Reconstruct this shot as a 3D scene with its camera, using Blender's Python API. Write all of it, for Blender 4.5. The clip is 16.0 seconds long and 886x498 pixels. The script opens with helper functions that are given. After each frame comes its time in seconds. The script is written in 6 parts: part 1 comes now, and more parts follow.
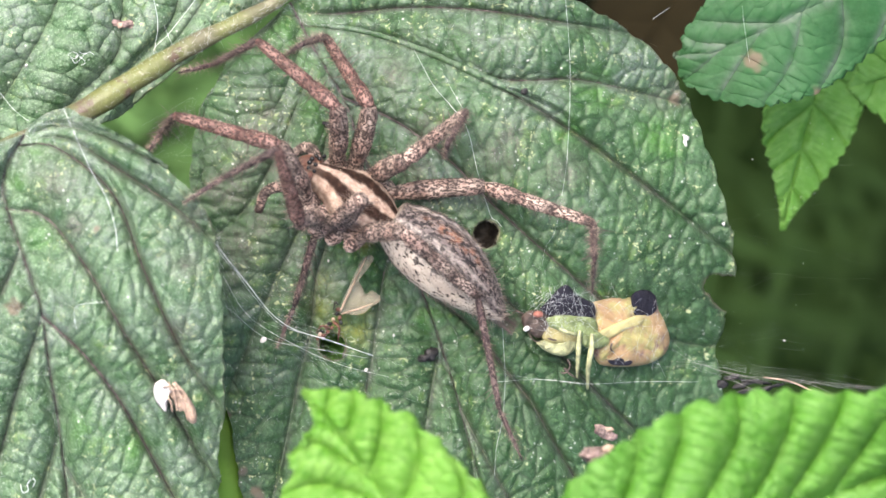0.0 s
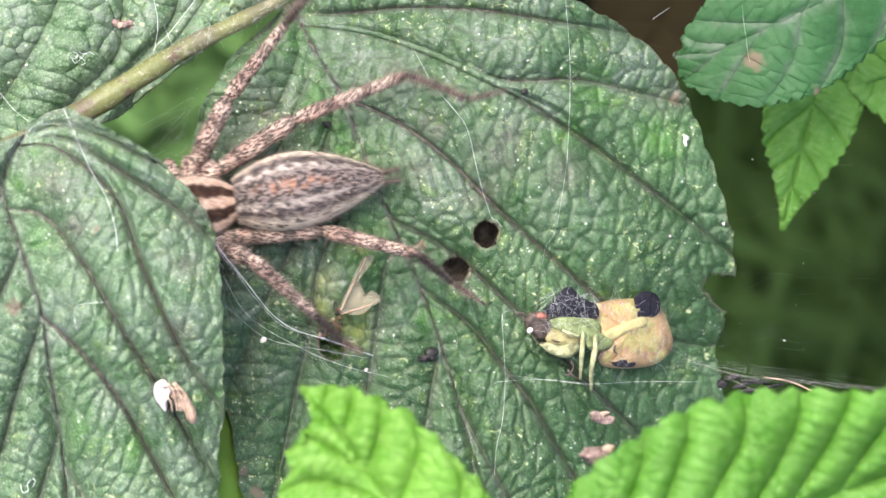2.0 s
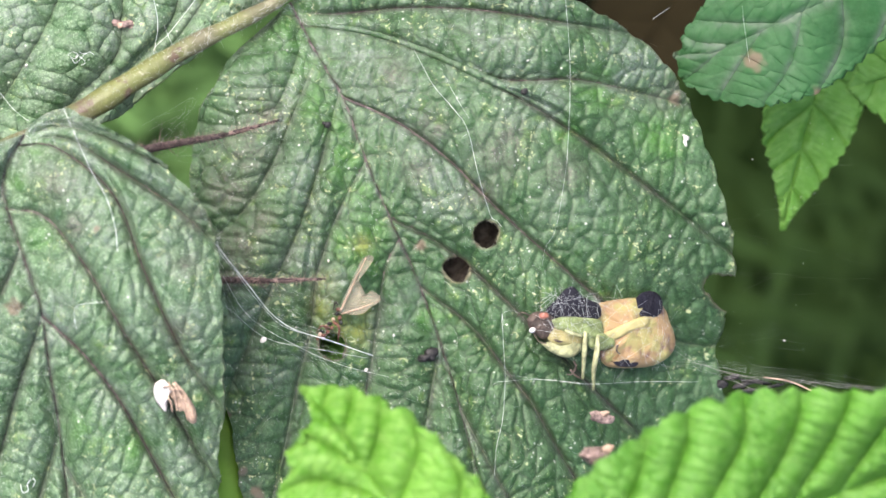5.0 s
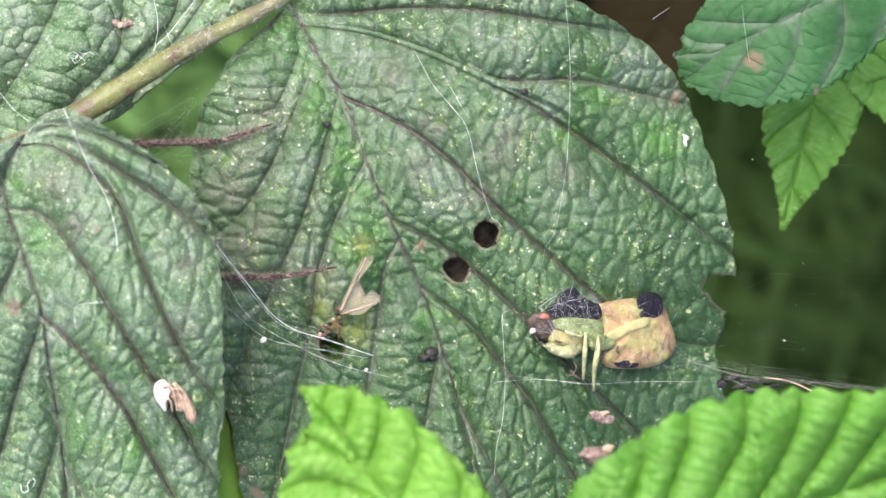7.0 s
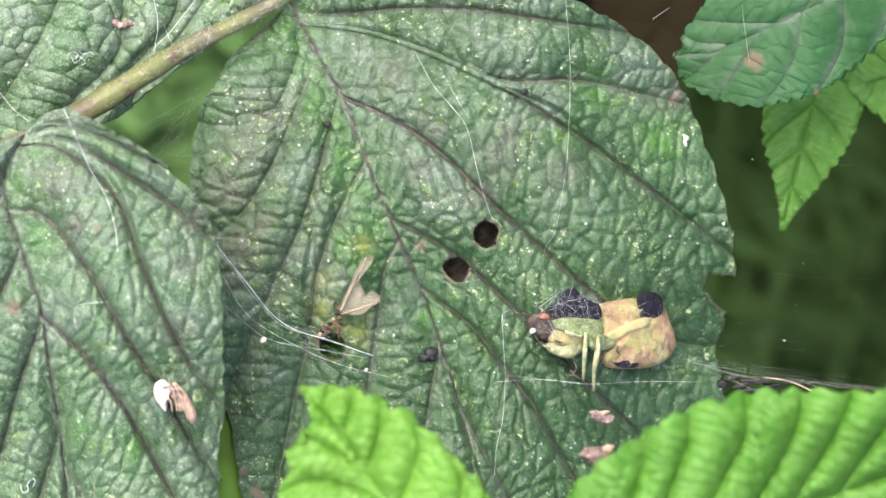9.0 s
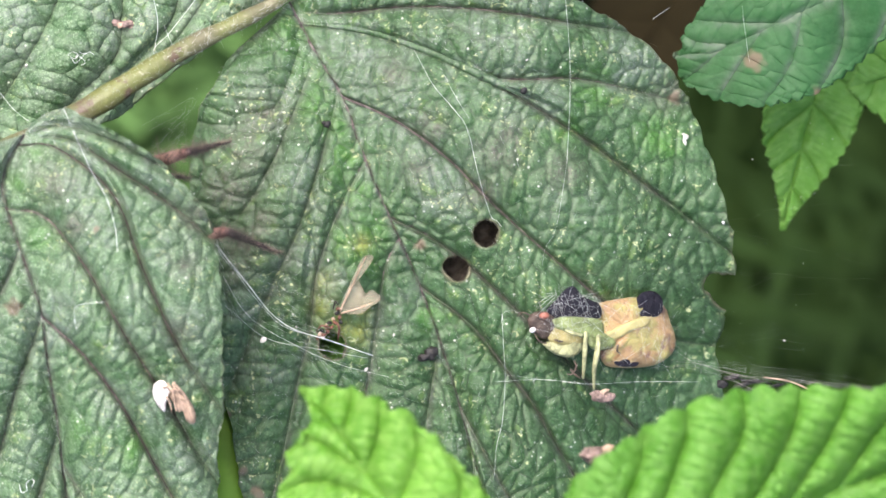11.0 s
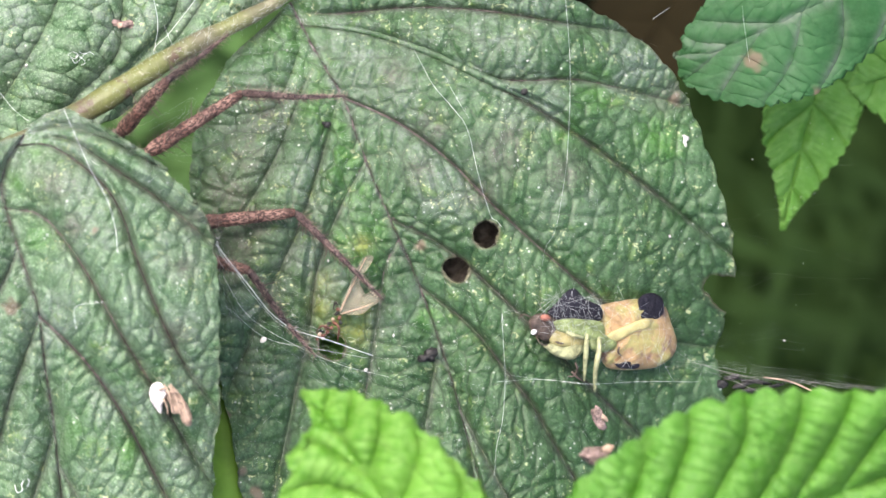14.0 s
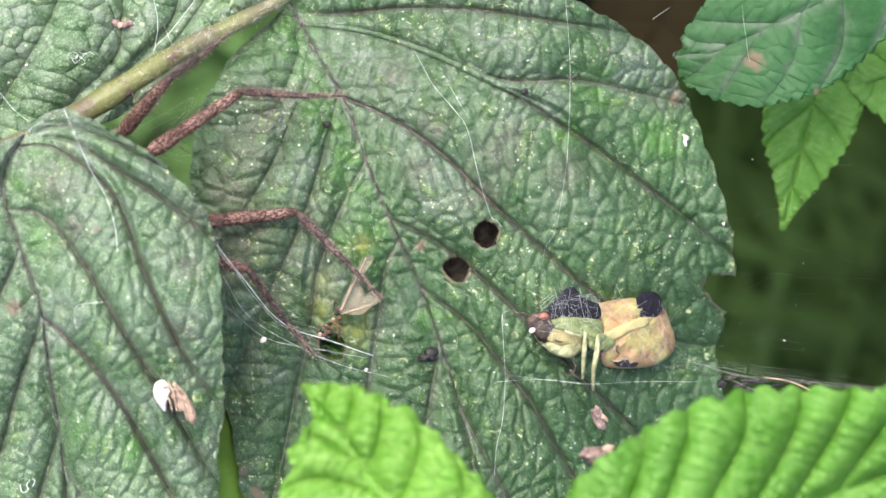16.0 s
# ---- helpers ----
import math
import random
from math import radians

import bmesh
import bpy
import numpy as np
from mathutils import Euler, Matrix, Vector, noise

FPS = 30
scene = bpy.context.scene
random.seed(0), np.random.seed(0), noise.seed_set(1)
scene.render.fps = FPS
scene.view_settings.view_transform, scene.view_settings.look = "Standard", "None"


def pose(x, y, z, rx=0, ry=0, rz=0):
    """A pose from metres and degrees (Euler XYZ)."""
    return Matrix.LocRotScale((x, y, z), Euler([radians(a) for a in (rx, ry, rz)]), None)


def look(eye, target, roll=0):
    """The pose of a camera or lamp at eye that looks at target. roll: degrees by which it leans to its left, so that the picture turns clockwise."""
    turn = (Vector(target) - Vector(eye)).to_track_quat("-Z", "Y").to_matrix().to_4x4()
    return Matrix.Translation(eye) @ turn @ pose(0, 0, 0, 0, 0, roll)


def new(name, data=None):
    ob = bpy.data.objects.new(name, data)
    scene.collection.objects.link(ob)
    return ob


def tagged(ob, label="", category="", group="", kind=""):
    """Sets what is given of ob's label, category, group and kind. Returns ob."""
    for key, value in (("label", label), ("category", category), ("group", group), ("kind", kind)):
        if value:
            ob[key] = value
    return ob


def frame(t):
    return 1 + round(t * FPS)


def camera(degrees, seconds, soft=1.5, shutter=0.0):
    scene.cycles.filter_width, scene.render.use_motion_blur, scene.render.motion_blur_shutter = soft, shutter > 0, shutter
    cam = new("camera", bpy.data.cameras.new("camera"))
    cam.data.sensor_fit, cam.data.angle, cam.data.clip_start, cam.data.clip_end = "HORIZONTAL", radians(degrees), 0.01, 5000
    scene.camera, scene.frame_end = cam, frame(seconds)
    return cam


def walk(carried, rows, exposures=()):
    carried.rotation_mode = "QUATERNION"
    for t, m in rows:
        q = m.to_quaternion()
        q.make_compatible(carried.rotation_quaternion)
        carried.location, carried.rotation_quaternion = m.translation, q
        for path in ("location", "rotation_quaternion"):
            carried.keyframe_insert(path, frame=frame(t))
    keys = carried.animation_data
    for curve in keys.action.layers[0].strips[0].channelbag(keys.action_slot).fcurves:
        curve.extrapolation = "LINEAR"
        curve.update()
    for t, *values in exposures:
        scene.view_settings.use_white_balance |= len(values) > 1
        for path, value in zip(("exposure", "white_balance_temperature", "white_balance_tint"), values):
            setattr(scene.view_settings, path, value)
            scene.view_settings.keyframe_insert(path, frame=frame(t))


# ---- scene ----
# The picture plane lies flat: 30 units of the plan to a millimetre, camera 200 mm above it.
EYE = 200.0
MM = 0.001


def P(px, py, z=0.0):
    """Plan units and a height in mm to metres, along the line of sight."""
    k = (1 - z / EYE) / 30.0
    return Vector(((px - 784) * k * MM, (441 - py) * k * MM, z * MM))


def PA(px, py, z):
    k = (1 - z / EYE) / 30.0
    return np.stack([(px - 784) * k * MM, (441 - py) * k * MM, z * MM], -1)


# ---- camera ----
cam = camera(14.895, 16.0, soft=1.5, shutter=0.5)
cam.data.dof.use_dof = True
cam.data.dof.focus_distance = 0.1985
cam.data.dof.aperture_fstop = 56
walk(cam, [(0.0, pose(0, 0, 0.2)), (16.0, pose(0, 0, 0.2))], exposures=[(0.0, 1.69), (1.0, 1.66), (2.4, 1.66), (3.6, 1.62), (7.0, 1.58), (9.0, 1.57), (16.0, 1.57)])

# ---- light: thin bright overcast ----
world = bpy.data.worlds.new("sky")
scene.world = world
world.use_nodes = True
sky = world.node_tree.nodes.new("ShaderNodeTexSky")
sky.sky_type, sky.sun_disc = "NISHITA", False
sky.sun_elevation, sky.sun_rotation = radians(65), radians(-31)
sky.air_density, sky.dust_density, sky.ozone_density = 1.0, 6.0, 0.6
back = world.node_tree.nodes["Background"]
back.inputs["Strength"].default_value = 0.15
world.node_tree.links.new(sky.outputs[0], back.inputs["Color"])
sun = new("sun", bpy.data.lights.new("sun", "SUN"))
sun.data.energy, sun.data.angle, sun.data.color = 1.15, radians(42), (1.0, 0.98, 0.95)
sun.matrix_world = look((-0.22, 0.36, 0.9), (0, 0, 0))


# ---- materials ----
class Mat:
    """A small wrapper to write node trees in short lines."""

    def __init__(self, name, rough=0.5, spec=0.5):
        self.m = bpy.data.materials.new(name)
        self.m.use_nodes = True
        self.t = self.m.node_tree
        self.b = self.t.nodes["Principled BSDF"]
        self.b.inputs["Roughness"].default_value = rough
        self.b.inputs["Specular IOR Level"].default_value = spec
        self.tc = self.t.nodes.new("ShaderNodeTexCoord")

    def n(self, kind, **kw):
        node = self.t.nodes.new("ShaderNode" + kind)
        for k, v in kw.items():
            node.inputs[k].default_value = v
        return node

    def link(self, a, b):
        self.t.links.new(a, b)

    def noise(self, scale, detail=3.0, rough=0.55, stretch=None):
        node = self.n("TexNoise", Scale=scale, Detail=detail, Roughness=rough)
        self.link(self.coords(stretch), node.inputs["Vector"])
        return node.outputs["Fac"]

    def coords(self, stretch=None):
        if stretch is None:
            return self.tc.outputs["Object"]
        mp = self.t.nodes.new("ShaderNodeMapping")
        mp.inputs["Scale"].default_value = stretch
        self.link(self.tc.outputs["Object"], mp.inputs["Vector"])
        return mp.outputs["Vector"]

    def voronoi(self, scale, feature="F1", stretch=None, jitter=1.0):
        node = self.n("TexVoronoi", Scale=scale)
        node.feature = feature
        node.inputs["Randomness"].default_value = jitter
        self.link(self.coords(stretch), node.inputs["Vector"])
        return node.outputs["Distance"]

    def attr(self, name):
        node = self.t.nodes.new("ShaderNodeAttribute")
        node.attribute_name = name
        return node.outputs["Fac"]

    def ramp(self, fac, lo, hi, a=0.0, b=1.0):
        node = self.n("MapRange")
        node.inputs["From Min"].default_value, node.inputs["From Max"].default_value = lo, hi
        node.inputs["To Min"].default_value, node.inputs["To Max"].default_value = a, b
        node.interpolation_type = "SMOOTHSTEP"
        self.link(fac, node.inputs["Value"])
        return node.outputs["Result"]

    def math(self, op, a, b):
        node = self.t.nodes.new("ShaderNodeMath")
        node.operation = op
        for s, v in zip(node.inputs, (a, b)):
            if isinstance(v, (int, float)):
                s.default_value = v
            else:
                self.link(v, s)
        return node.outputs[0]

    def mix(self, fac, a, b):
        node = self.t.nodes.new("ShaderNodeMix")
        node.data_type = "RGBA"
        for s, v in zip((node.inputs[0], node.inputs[6], node.inputs[7]), (fac, a, b)):
            if isinstance(v, tuple):
                s.default_value = (*v, 1.0)
            elif isinstance(v, (int, float)):
                s.default_value = v
            else:
                self.link(v, s)
        return node.outputs[2]

    def bump(self, height, strength, dist, under=None):
        node = self.n("Bump", Strength=strength, Distance=dist)
        self.link(height, node.inputs["Height"])
        if under is not None:
            self.link(under, node.inputs["Normal"])
        return node.outputs["Normal"]

    def done(self, color, normal=None, rough=None):
        if isinstance(color, tuple):
            self.b.inputs["Base Color"].default_value = (*color, 1)
        else:
            self.link(color, self.b.inputs["Base Color"])
        if normal is not None:
            self.link(normal, self.b.inputs["Normal"])
        if rough is not None:
            self.link(rough, self.b.inputs["Roughness"])
        return self.m

    def translucent(self, color, amount):
        """Light that comes through from behind, as in a thin leaf."""
        tr = self.n("BsdfTranslucent")
        if isinstance(color, tuple):
            tr.inputs["Color"].default_value = (*color, 1)
        else:
            self.link(color, tr.inputs["Color"])
        mx = self.n("MixShader")
        mx.inputs[0].default_value = amount
        self.link(self.b.outputs[0], mx.inputs[1])
        self.link(tr.outputs[0], mx.inputs[2])
        self.link(mx.outputs[0], self.t.nodes["Material Output"].inputs["Surface"])


def leaf_material(name, dark, mid, pale, vein, flecks, dust, rough, glow, grain=0.00010, spec=0.36, net=0.9):
    m = Mat(name, rough, spec)
    big = m.ramp(m.noise(170, 4), 0.34, 0.66)
    fine = m.ramp(m.noise(1300, 5, 0.7), 0.38, 0.66)
    col = m.mix(big, dark, mid)
    col = m.mix(m.math("MULTIPLY", fine, 0.55), col, pale)
    col = m.mix(m.math("MULTIPLY", m.attr("fresh"), m.ramp(m.noise(900, 4), 0.25, 0.6, 0.3, 0.75)), col, (0.052, 0.170, 0.012))
    col = m.mix(m.math("MULTIPLY", m.attr("sere"), m.ramp(m.noise(500, 4), 0.3, 0.6, 0.35, 0.85)), col, (0.24, 0.26, 0.05))
    if dust:
        col = m.mix(m.math("MULTIPLY", m.attr("halo"), m.ramp(m.noise(800, 4), 0.3, 0.65, 0.05, 0.50)), col, (0.205, 0.200, 0.200))
        # Grey dust, which also paints the leaf's pale sheen into the colour.
        dust_sheen = m.math("MULTIPLY", m.ramp(m.noise(330, 5, 0.7), 0.36, 0.64), m.ramp(m.noise(2400, 4, 0.7), 0.35, 0.62, 0.25, 1.0))
        col = m.mix(m.math("MULTIPLY", m.math("MULTIPLY", dust_sheen, dust), m.attr("film")), col, (0.185, 0.215, 0.190))
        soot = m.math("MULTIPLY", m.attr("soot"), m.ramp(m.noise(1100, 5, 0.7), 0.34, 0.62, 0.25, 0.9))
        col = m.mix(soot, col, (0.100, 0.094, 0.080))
    if flecks:
        col = m.mix(m.math("MULTIPLY", m.ramp(m.noise(6100, 3, 0.7), 0.52, 0.68), 0.5), col, tuple(c * 0.6 for c in dark))
        col = m.mix(m.math("MULTIPLY", m.ramp(m.noise(7500, 3, 0.7), 0.50, 0.66), 0.6), col, tuple(min(1, c * 1.5) for c in pale))
        where = m.ramp(m.noise(480, 3, 0.6), 0.51, 0.62)
        spot = m.ramp(m.noise(3600, 2, 0.5), 0.60, 0.66)
        col = m.mix(m.math("MULTIPLY", m.math("MULTIPLY", spot, where), flecks), col, (0.42, 0.46, 0.25))
        blotch = m.math("MULTIPLY", m.ramp(m.noise(1000, 3, 0.6), 0.55, 0.68), where)
        col = m.mix(m.math("MULTIPLY", blotch, 0.5), col, (0.12, 0.21, 0.045))
        # Sparkle off the surface, painted as white specks in the base colour.
        glint = m.math("MULTIPLY", m.ramp(m.voronoi(1900), 0.18, 0.10), m.ramp(m.noise(700, 3), 0.49, 0.60))
        col = m.mix(m.math("MULTIPLY", glint, 0.8), col, (0.55, 0.57, 0.52))
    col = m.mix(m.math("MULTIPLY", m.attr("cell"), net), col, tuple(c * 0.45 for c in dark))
    col = m.mix(m.math("MULTIPLY", m.attr("vein"), m.ramp(m.noise(1100, 3), 0.3, 0.65, 0.15, 0.8)), col, vein)
    col = m.mix(m.math("MULTIPLY", m.attr("rust"), 0.9), col, (0.13, 0.10, 0.07))
    n1 = m.bump(m.voronoi(3000), 0.6, grain * 0.8)
    n2 = m.bump(m.noise(6500, 4, 0.7), 0.8, grain * 0.8, n1)
    r = m.ramp(m.noise(600, 3), 0.3, 0.7, rough - 0.08, rough + 0.14)
    out = m.done(col, n2, r)
    if glow:
        m.translucent(col, glow)
    return out


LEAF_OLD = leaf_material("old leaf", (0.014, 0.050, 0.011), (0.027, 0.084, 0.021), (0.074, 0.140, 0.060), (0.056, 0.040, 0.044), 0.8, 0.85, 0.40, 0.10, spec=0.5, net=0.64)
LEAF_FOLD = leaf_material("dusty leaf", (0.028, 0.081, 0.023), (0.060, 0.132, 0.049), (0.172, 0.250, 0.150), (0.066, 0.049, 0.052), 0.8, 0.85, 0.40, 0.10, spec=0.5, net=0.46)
LEAF_YOUNG = leaf_material("young leaf", (0.058, 0.182, 0.014), (0.092, 0.246, 0.028), (0.155, 0.315, 0.070), (0.048, 0.160, 0.012), 0.0, 0.0, 0.52, 0.25, 0.00006, 0.32, 0.18)
# Lighter copy of the young leaf: facing the light is put into its colour.
LEAF_YOUNG_LIT = leaf_material("young leaf lit tone", (0.078, 0.220, 0.016), (0.125, 0.300, 0.034), (0.225, 0.400, 0.090), (0.060, 0.185, 0.014), 0.0, 0.0, 0.5, 0.28, 0.00006, 0.32, 0.18)
LEAF_MID = leaf_material("green leaf", (0.014, 0.060, 0.015), (0.022, 0.082, 0.025), (0.036, 0.106, 0.038), (0.024, 0.088, 0.026), 0.0, 0.05, 0.55, 0.15, 0.00003, 0.2, 0.2)
LEAF_PALE = leaf_material("pale leaf", (0.080, 0.215, 0.026), (0.115, 0.275, 0.042), (0.172, 0.340, 0.088), (0.078, 0.205, 0.020), 0.0, 0.0, 0.5, 0.30, 0.00003, 0.25, 0.12)


def plain(name, color, rough=0.6, vary=0.35, scale=1500.0, spec=0.4, bump=0.00004):
    m = Mat(name, rough, spec)
    f = m.ramp(m.noise(scale, 4, 0.6), 0.3, 0.7)
    dark = tuple(c * (1 - vary) for c in color)
    return m.done(m.mix(f, dark, color), m.bump(m.noise(scale * 3, 3), 0.6, bump))


def leg_material(name, pale, tan, dark, amount):
    m = Mat(name, 0.6, 0.2)
    col = m.mix(m.ramp(m.noise(1300, 3), 0.38, 0.62), pale, tan)
    blot = m.ramp(m.noise(7200, 3, 0.65, (0.6, 1, 1)), 0.57 - amount, 0.61 - amount)
    col = m.mix(m.math("MULTIPLY", blot, 0.92), col, dark)
    col = m.mix(m.math("MULTIPLY", m.attr("band"), m.ramp(m.noise(3000, 3), 0.3, 0.55, 0.4, 0.95)), col, dark)
    return m.done(col, m.bump(m.noise(6000, 4, 0.7, (0.5, 1, 1)), 1.0, 0.00012))


LEG_THICK = leg_material("mottled leg", (0.49, 0.38, 0.32), (0.35, 0.235, 0.195), (0.024, 0.016, 0.015), 0.10)
LEG_THIN = leg_material("dusky leg", (0.165, 0.118, 0.108), (0.090, 0.058, 0.056), (0.018, 0.012, 0.014), 0.09)
LEG_FRONT = leg_material("reddish front leg", (0.27, 0.165, 0.14), (0.185, 0.098, 0.082), (0.034, 0.019, 0.017), 0.10)
HAIR = plain("spider hair", (0.12, 0.088, 0.075), 0.5)
HAIR_PALE = plain("pale spider hair", (0.42, 0.33, 0.26), 0.5)


def carapace_material():
    m = Mat("carapace", 0.8, 0.08)
    col = m.mix(m.ramp(m.noise(2600, 4, 0.7), 0.35, 0.65), (0.50, 0.385, 0.315), (0.29, 0.195, 0.15))
    col = m.mix(m.attr("band"), col, m.mix(m.ramp(m.noise(2200, 4), 0.4, 0.7), (0.022, 0.012, 0.009), (0.055, 0.030, 0.022)))
    return m.done(col, m.bump(m.noise(6500, 4, 0.7), 1.0, 0.00014))


def abdomen_material():
    m = Mat("abdomen", 0.55, 0.35)
    dots = m.ramp(m.noise(4200, 3, 0.6, (0.45, 1, 1)), 0.56, 0.60)
    side = m.mix(dots, m.mix(m.ramp(m.noise(900, 3), 0.35, 0.65), (0.56, 0.475, 0.385), (0.40, 0.33, 0.27)), (0.035, 0.025, 0.022))
    grain = m.ramp(m.noise(4800, 3, 0.65, (0.55, 1, 1)), 0.47, 0.54)
    top = m.mix(grain, (0.014, 0.010, 0.010), (0.150, 0.120, 0.112))
    col = m.mix(m.attr("back"), side, top)
    col = m.mix(m.math("MULTIPLY", m.attr("median"), m.ramp(m.noise(1500, 3), 0.44, 0.60, 0.0, 0.75)), col, (0.30, 0.13, 0.07))
    col = m.mix(m.math("MULTIPLY", m.attr("band"), m.ramp(m.noise(2200, 4, 0.7), 0.36, 0.50, 0.25, 1.0)), col, (0.020, 0.014, 0.017))
    col = m.mix(m.math("MULTIPLY", m.attr("stripe"), m.ramp(m.noise(2300, 3, 0.6), 0.40, 0.52, 0.1, 1.0)), col, (0.66, 0.58, 0.52))
    return m.done(col, m.bump(m.noise(5000, 3, 0.6, (0.4, 1, 1)), 1.0, 0.00014))


CARAPACE, ABDOMEN = carapace_material(), abdomen_material()
JAW = plain("jaw", (0.13, 0.055, 0.036), 0.45, 0.5, 1200)
EYE_BLACK = plain("black eye", (0.01, 0.01, 0.012), 0.12, 0.1)
STALK = None


def stalk_material():
    m = Mat("leaf stalk", 0.45, 0.4)
    col = m.mix(m.ramp(m.noise(260, 4, 0.6), 0.36, 0.62), (0.118, 0.130, 0.042), (0.105, 0.098, 0.055))
    col = m.mix(m.ramp(m.noise(1500, 4, 0.7), 0.55, 0.75), col, (0.26, 0.25, 0.18))
    col = m.mix(m.ramp(m.noise(420, 5, 0.75), 0.60, 0.68), col, (0.085, 0.055, 0.040))
    return m.done(col, m.bump(m.noise(3000, 3), 0.7, 0.0001))


STALK = stalk_material()
STALK_GREEN = plain("green stalk", (0.09, 0.20, 0.03), 0.45, 0.4, 300)
SILK = plain("silk", (0.62, 0.65, 0.66), 0.4, 0.1, 3000, 0.5)
SILK_DULL = plain("dirty silk", (0.33, 0.32, 0.30), 0.5, 0.5, 2500, 0.4)
WHITE = plain("chalky white", (0.70, 0.65, 0.64), 0.6, 0.40, 1800, 0.3, 0.0002)
TAN = plain("papery tan", (0.46, 0.33, 0.25), 0.6, 0.6, 1300, 0.3, 0.0003)
RUST = plain("dry pink debris", (0.31, 0.225, 0.205), 0.8, 0.7, 2600, 0.2, 0.0003)
BLACK = plain("black crumb", (0.018, 0.016, 0.017), 0.6, 0.5, 1500)


def shell_material():
    m = Mat("cream yellow shell", 0.4, 0.3)
    col = m.mix(m.ramp(m.noise(480, 4, 0.6), 0.42, 0.56), (0.38, 0.345, 0.14), (0.42, 0.28, 0.15))
    col = m.mix(m.ramp(m.noise(600, 4, 0.75), 0.49, 0.66), col, (0.20, 0.115, 0.10))
    col = m.mix(m.ramp(m.noise(1300, 5, 0.7), 0.60, 0.72), col, (0.70, 0.64, 0.48))
    return m.done(col, m.bump(m.noise(2200, 5, 0.7), 1.0, 0.0003))


SHELL_YELLOW = shell_material()
SHELL_GREEN = plain("pale green shell", (0.25, 0.31, 0.13), 0.4, 0.6, 1500, 0.4, 0.0002)
SHELL_LEG = plain("yellow green shell", (0.37, 0.38, 0.21), 0.5, 0.55, 1900, 0.4, 0.0002)
SHELL_BLACK = plain("blue black shell", (0.014, 0.013, 0.022), 0.7, 0.4, 900, 0.2, 0.0003)
EYE_RED = plain("red eye", (0.30, 0.12, 0.09), 0.4, 0.5, 3000)
WING = Mat("insect wing", 0.3, 0.5)
WING.done(WING.mix(WING.ramp(WING.noise(900, 3), 0.35, 0.65), (0.44, 0.40, 0.32), (0.30, 0.27, 0.20)))
WING.b.inputs["Alpha"].default_value = 0.38
WING = WING.m
VEIN = Mat("dusky vein", 0.7, 0.2)
VEIN = VEIN.done(VEIN.mix(VEIN.ramp(VEIN.noise(2100, 5, 0.75), 0.36, 0.66), (0.036, 0.025, 0.027), (0.170, 0.138, 0.140)), VEIN.bump(VEIN.noise(5000, 4), 1.0, 0.0001))
BLADE_GREEN = plain("blade green", (0.125, 0.250, 0.030), 0.6, 0.4, 250, 0.2)
SHELL_ORANGE = plain("orange brown shell", (0.44, 0.26, 0.12), 0.45, 0.6, 700)
SHELL_OLIVE = plain("olive shell", (0.42, 0.37, 0.17), 0.4, 0.45, 500)
SHELL_CREAM = plain("cream shell", (0.46, 0.41, 0.19), 0.4, 0.4, 800)
SHELL_BROWN = plain("grey brown shell", (0.095, 0.066, 0.055), 0.5, 0.7, 1900, 0.4, 0.0003)
DRY_RED = plain("dry red brown", (0.17, 0.07, 0.05), 0.5, 0.6, 1600)
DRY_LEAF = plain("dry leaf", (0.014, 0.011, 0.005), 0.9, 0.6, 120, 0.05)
HOLE_BACKING = plain("hole backing leaf", (0.22, 0.18, 0.15), 0.9, 0.8, 900, 0.1, 0.0003)
# Soil darkened below its own tone: the undergrowth's shade is in the colour.
SOIL = plain("soil in painted shade", (0.008, 0.007, 0.005), 0.9, 0.6, 60, 0.05, 0.002)
# One grass in lit and shaded tones; its brightness is painted in.
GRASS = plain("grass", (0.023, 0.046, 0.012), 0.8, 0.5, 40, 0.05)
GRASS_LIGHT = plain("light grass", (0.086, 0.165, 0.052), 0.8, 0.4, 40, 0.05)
GRASS_MID = plain("mid tone grass", (0.052, 0.098, 0.024), 0.8, 0.4, 40, 0.05)
GRASS_SHADE = plain("grass in painted shade", (0.008, 0.012, 0.006), 0.8, 0.5, 40, 0.05)


# ---- mesh helpers ----
class Shape:
    """Collects vertices and faces of one mesh; a face's material and smoothness go with it."""

    def __init__(self):
        self.v, self.f, self.mi, self.at = [], [], [], {}

    def add(self, verts, faces, mat=0, **attrs):
        o = len(self.v)
        self.v.extend(verts)
        self.f.extend([tuple(i + o for i in f) for f in faces])
        self.mi.extend([mat] * len(faces))
        for k, vals in attrs.items():
            self.at.setdefault(k, {})[o] = vals
        return self

    def mesh(self, name, mats, smooth=True):
        me = bpy.data.meshes.new(name)
        me.from_pydata([tuple(p) for p in self.v], [], self.f)
        for m in mats:
            me.materials.append(m)
        me.polygons.foreach_set("material_index", self.mi)
        me.polygons.foreach_set("use_smooth", [smooth] * len(self.f))
        for k, chunks in self.at.items():
            a = me.attributes.new(k, "FLOAT", "POINT")
            vals = np.zeros(len(self.v), np.float32)
            for o, c in chunks.items():
                vals[o:o + len(c)] = c
            a.data.foreach_set("value", vals)
        me.update()
        return me


def part(name, shape, mats, parent, label="", smooth=True):
    ob = new(name, shape.mesh(name, mats if isinstance(mats, (list, tuple)) else [mats], smooth))
    ob.parent = parent
    if label:
        tagged(ob, label)
    return ob


def thing(name, at, label, category, group="", kind=""):
    ob = new(name)
    ob.location = at
    ob.empty_display_size = 0.002
    return tagged(ob, label, category, group, kind)


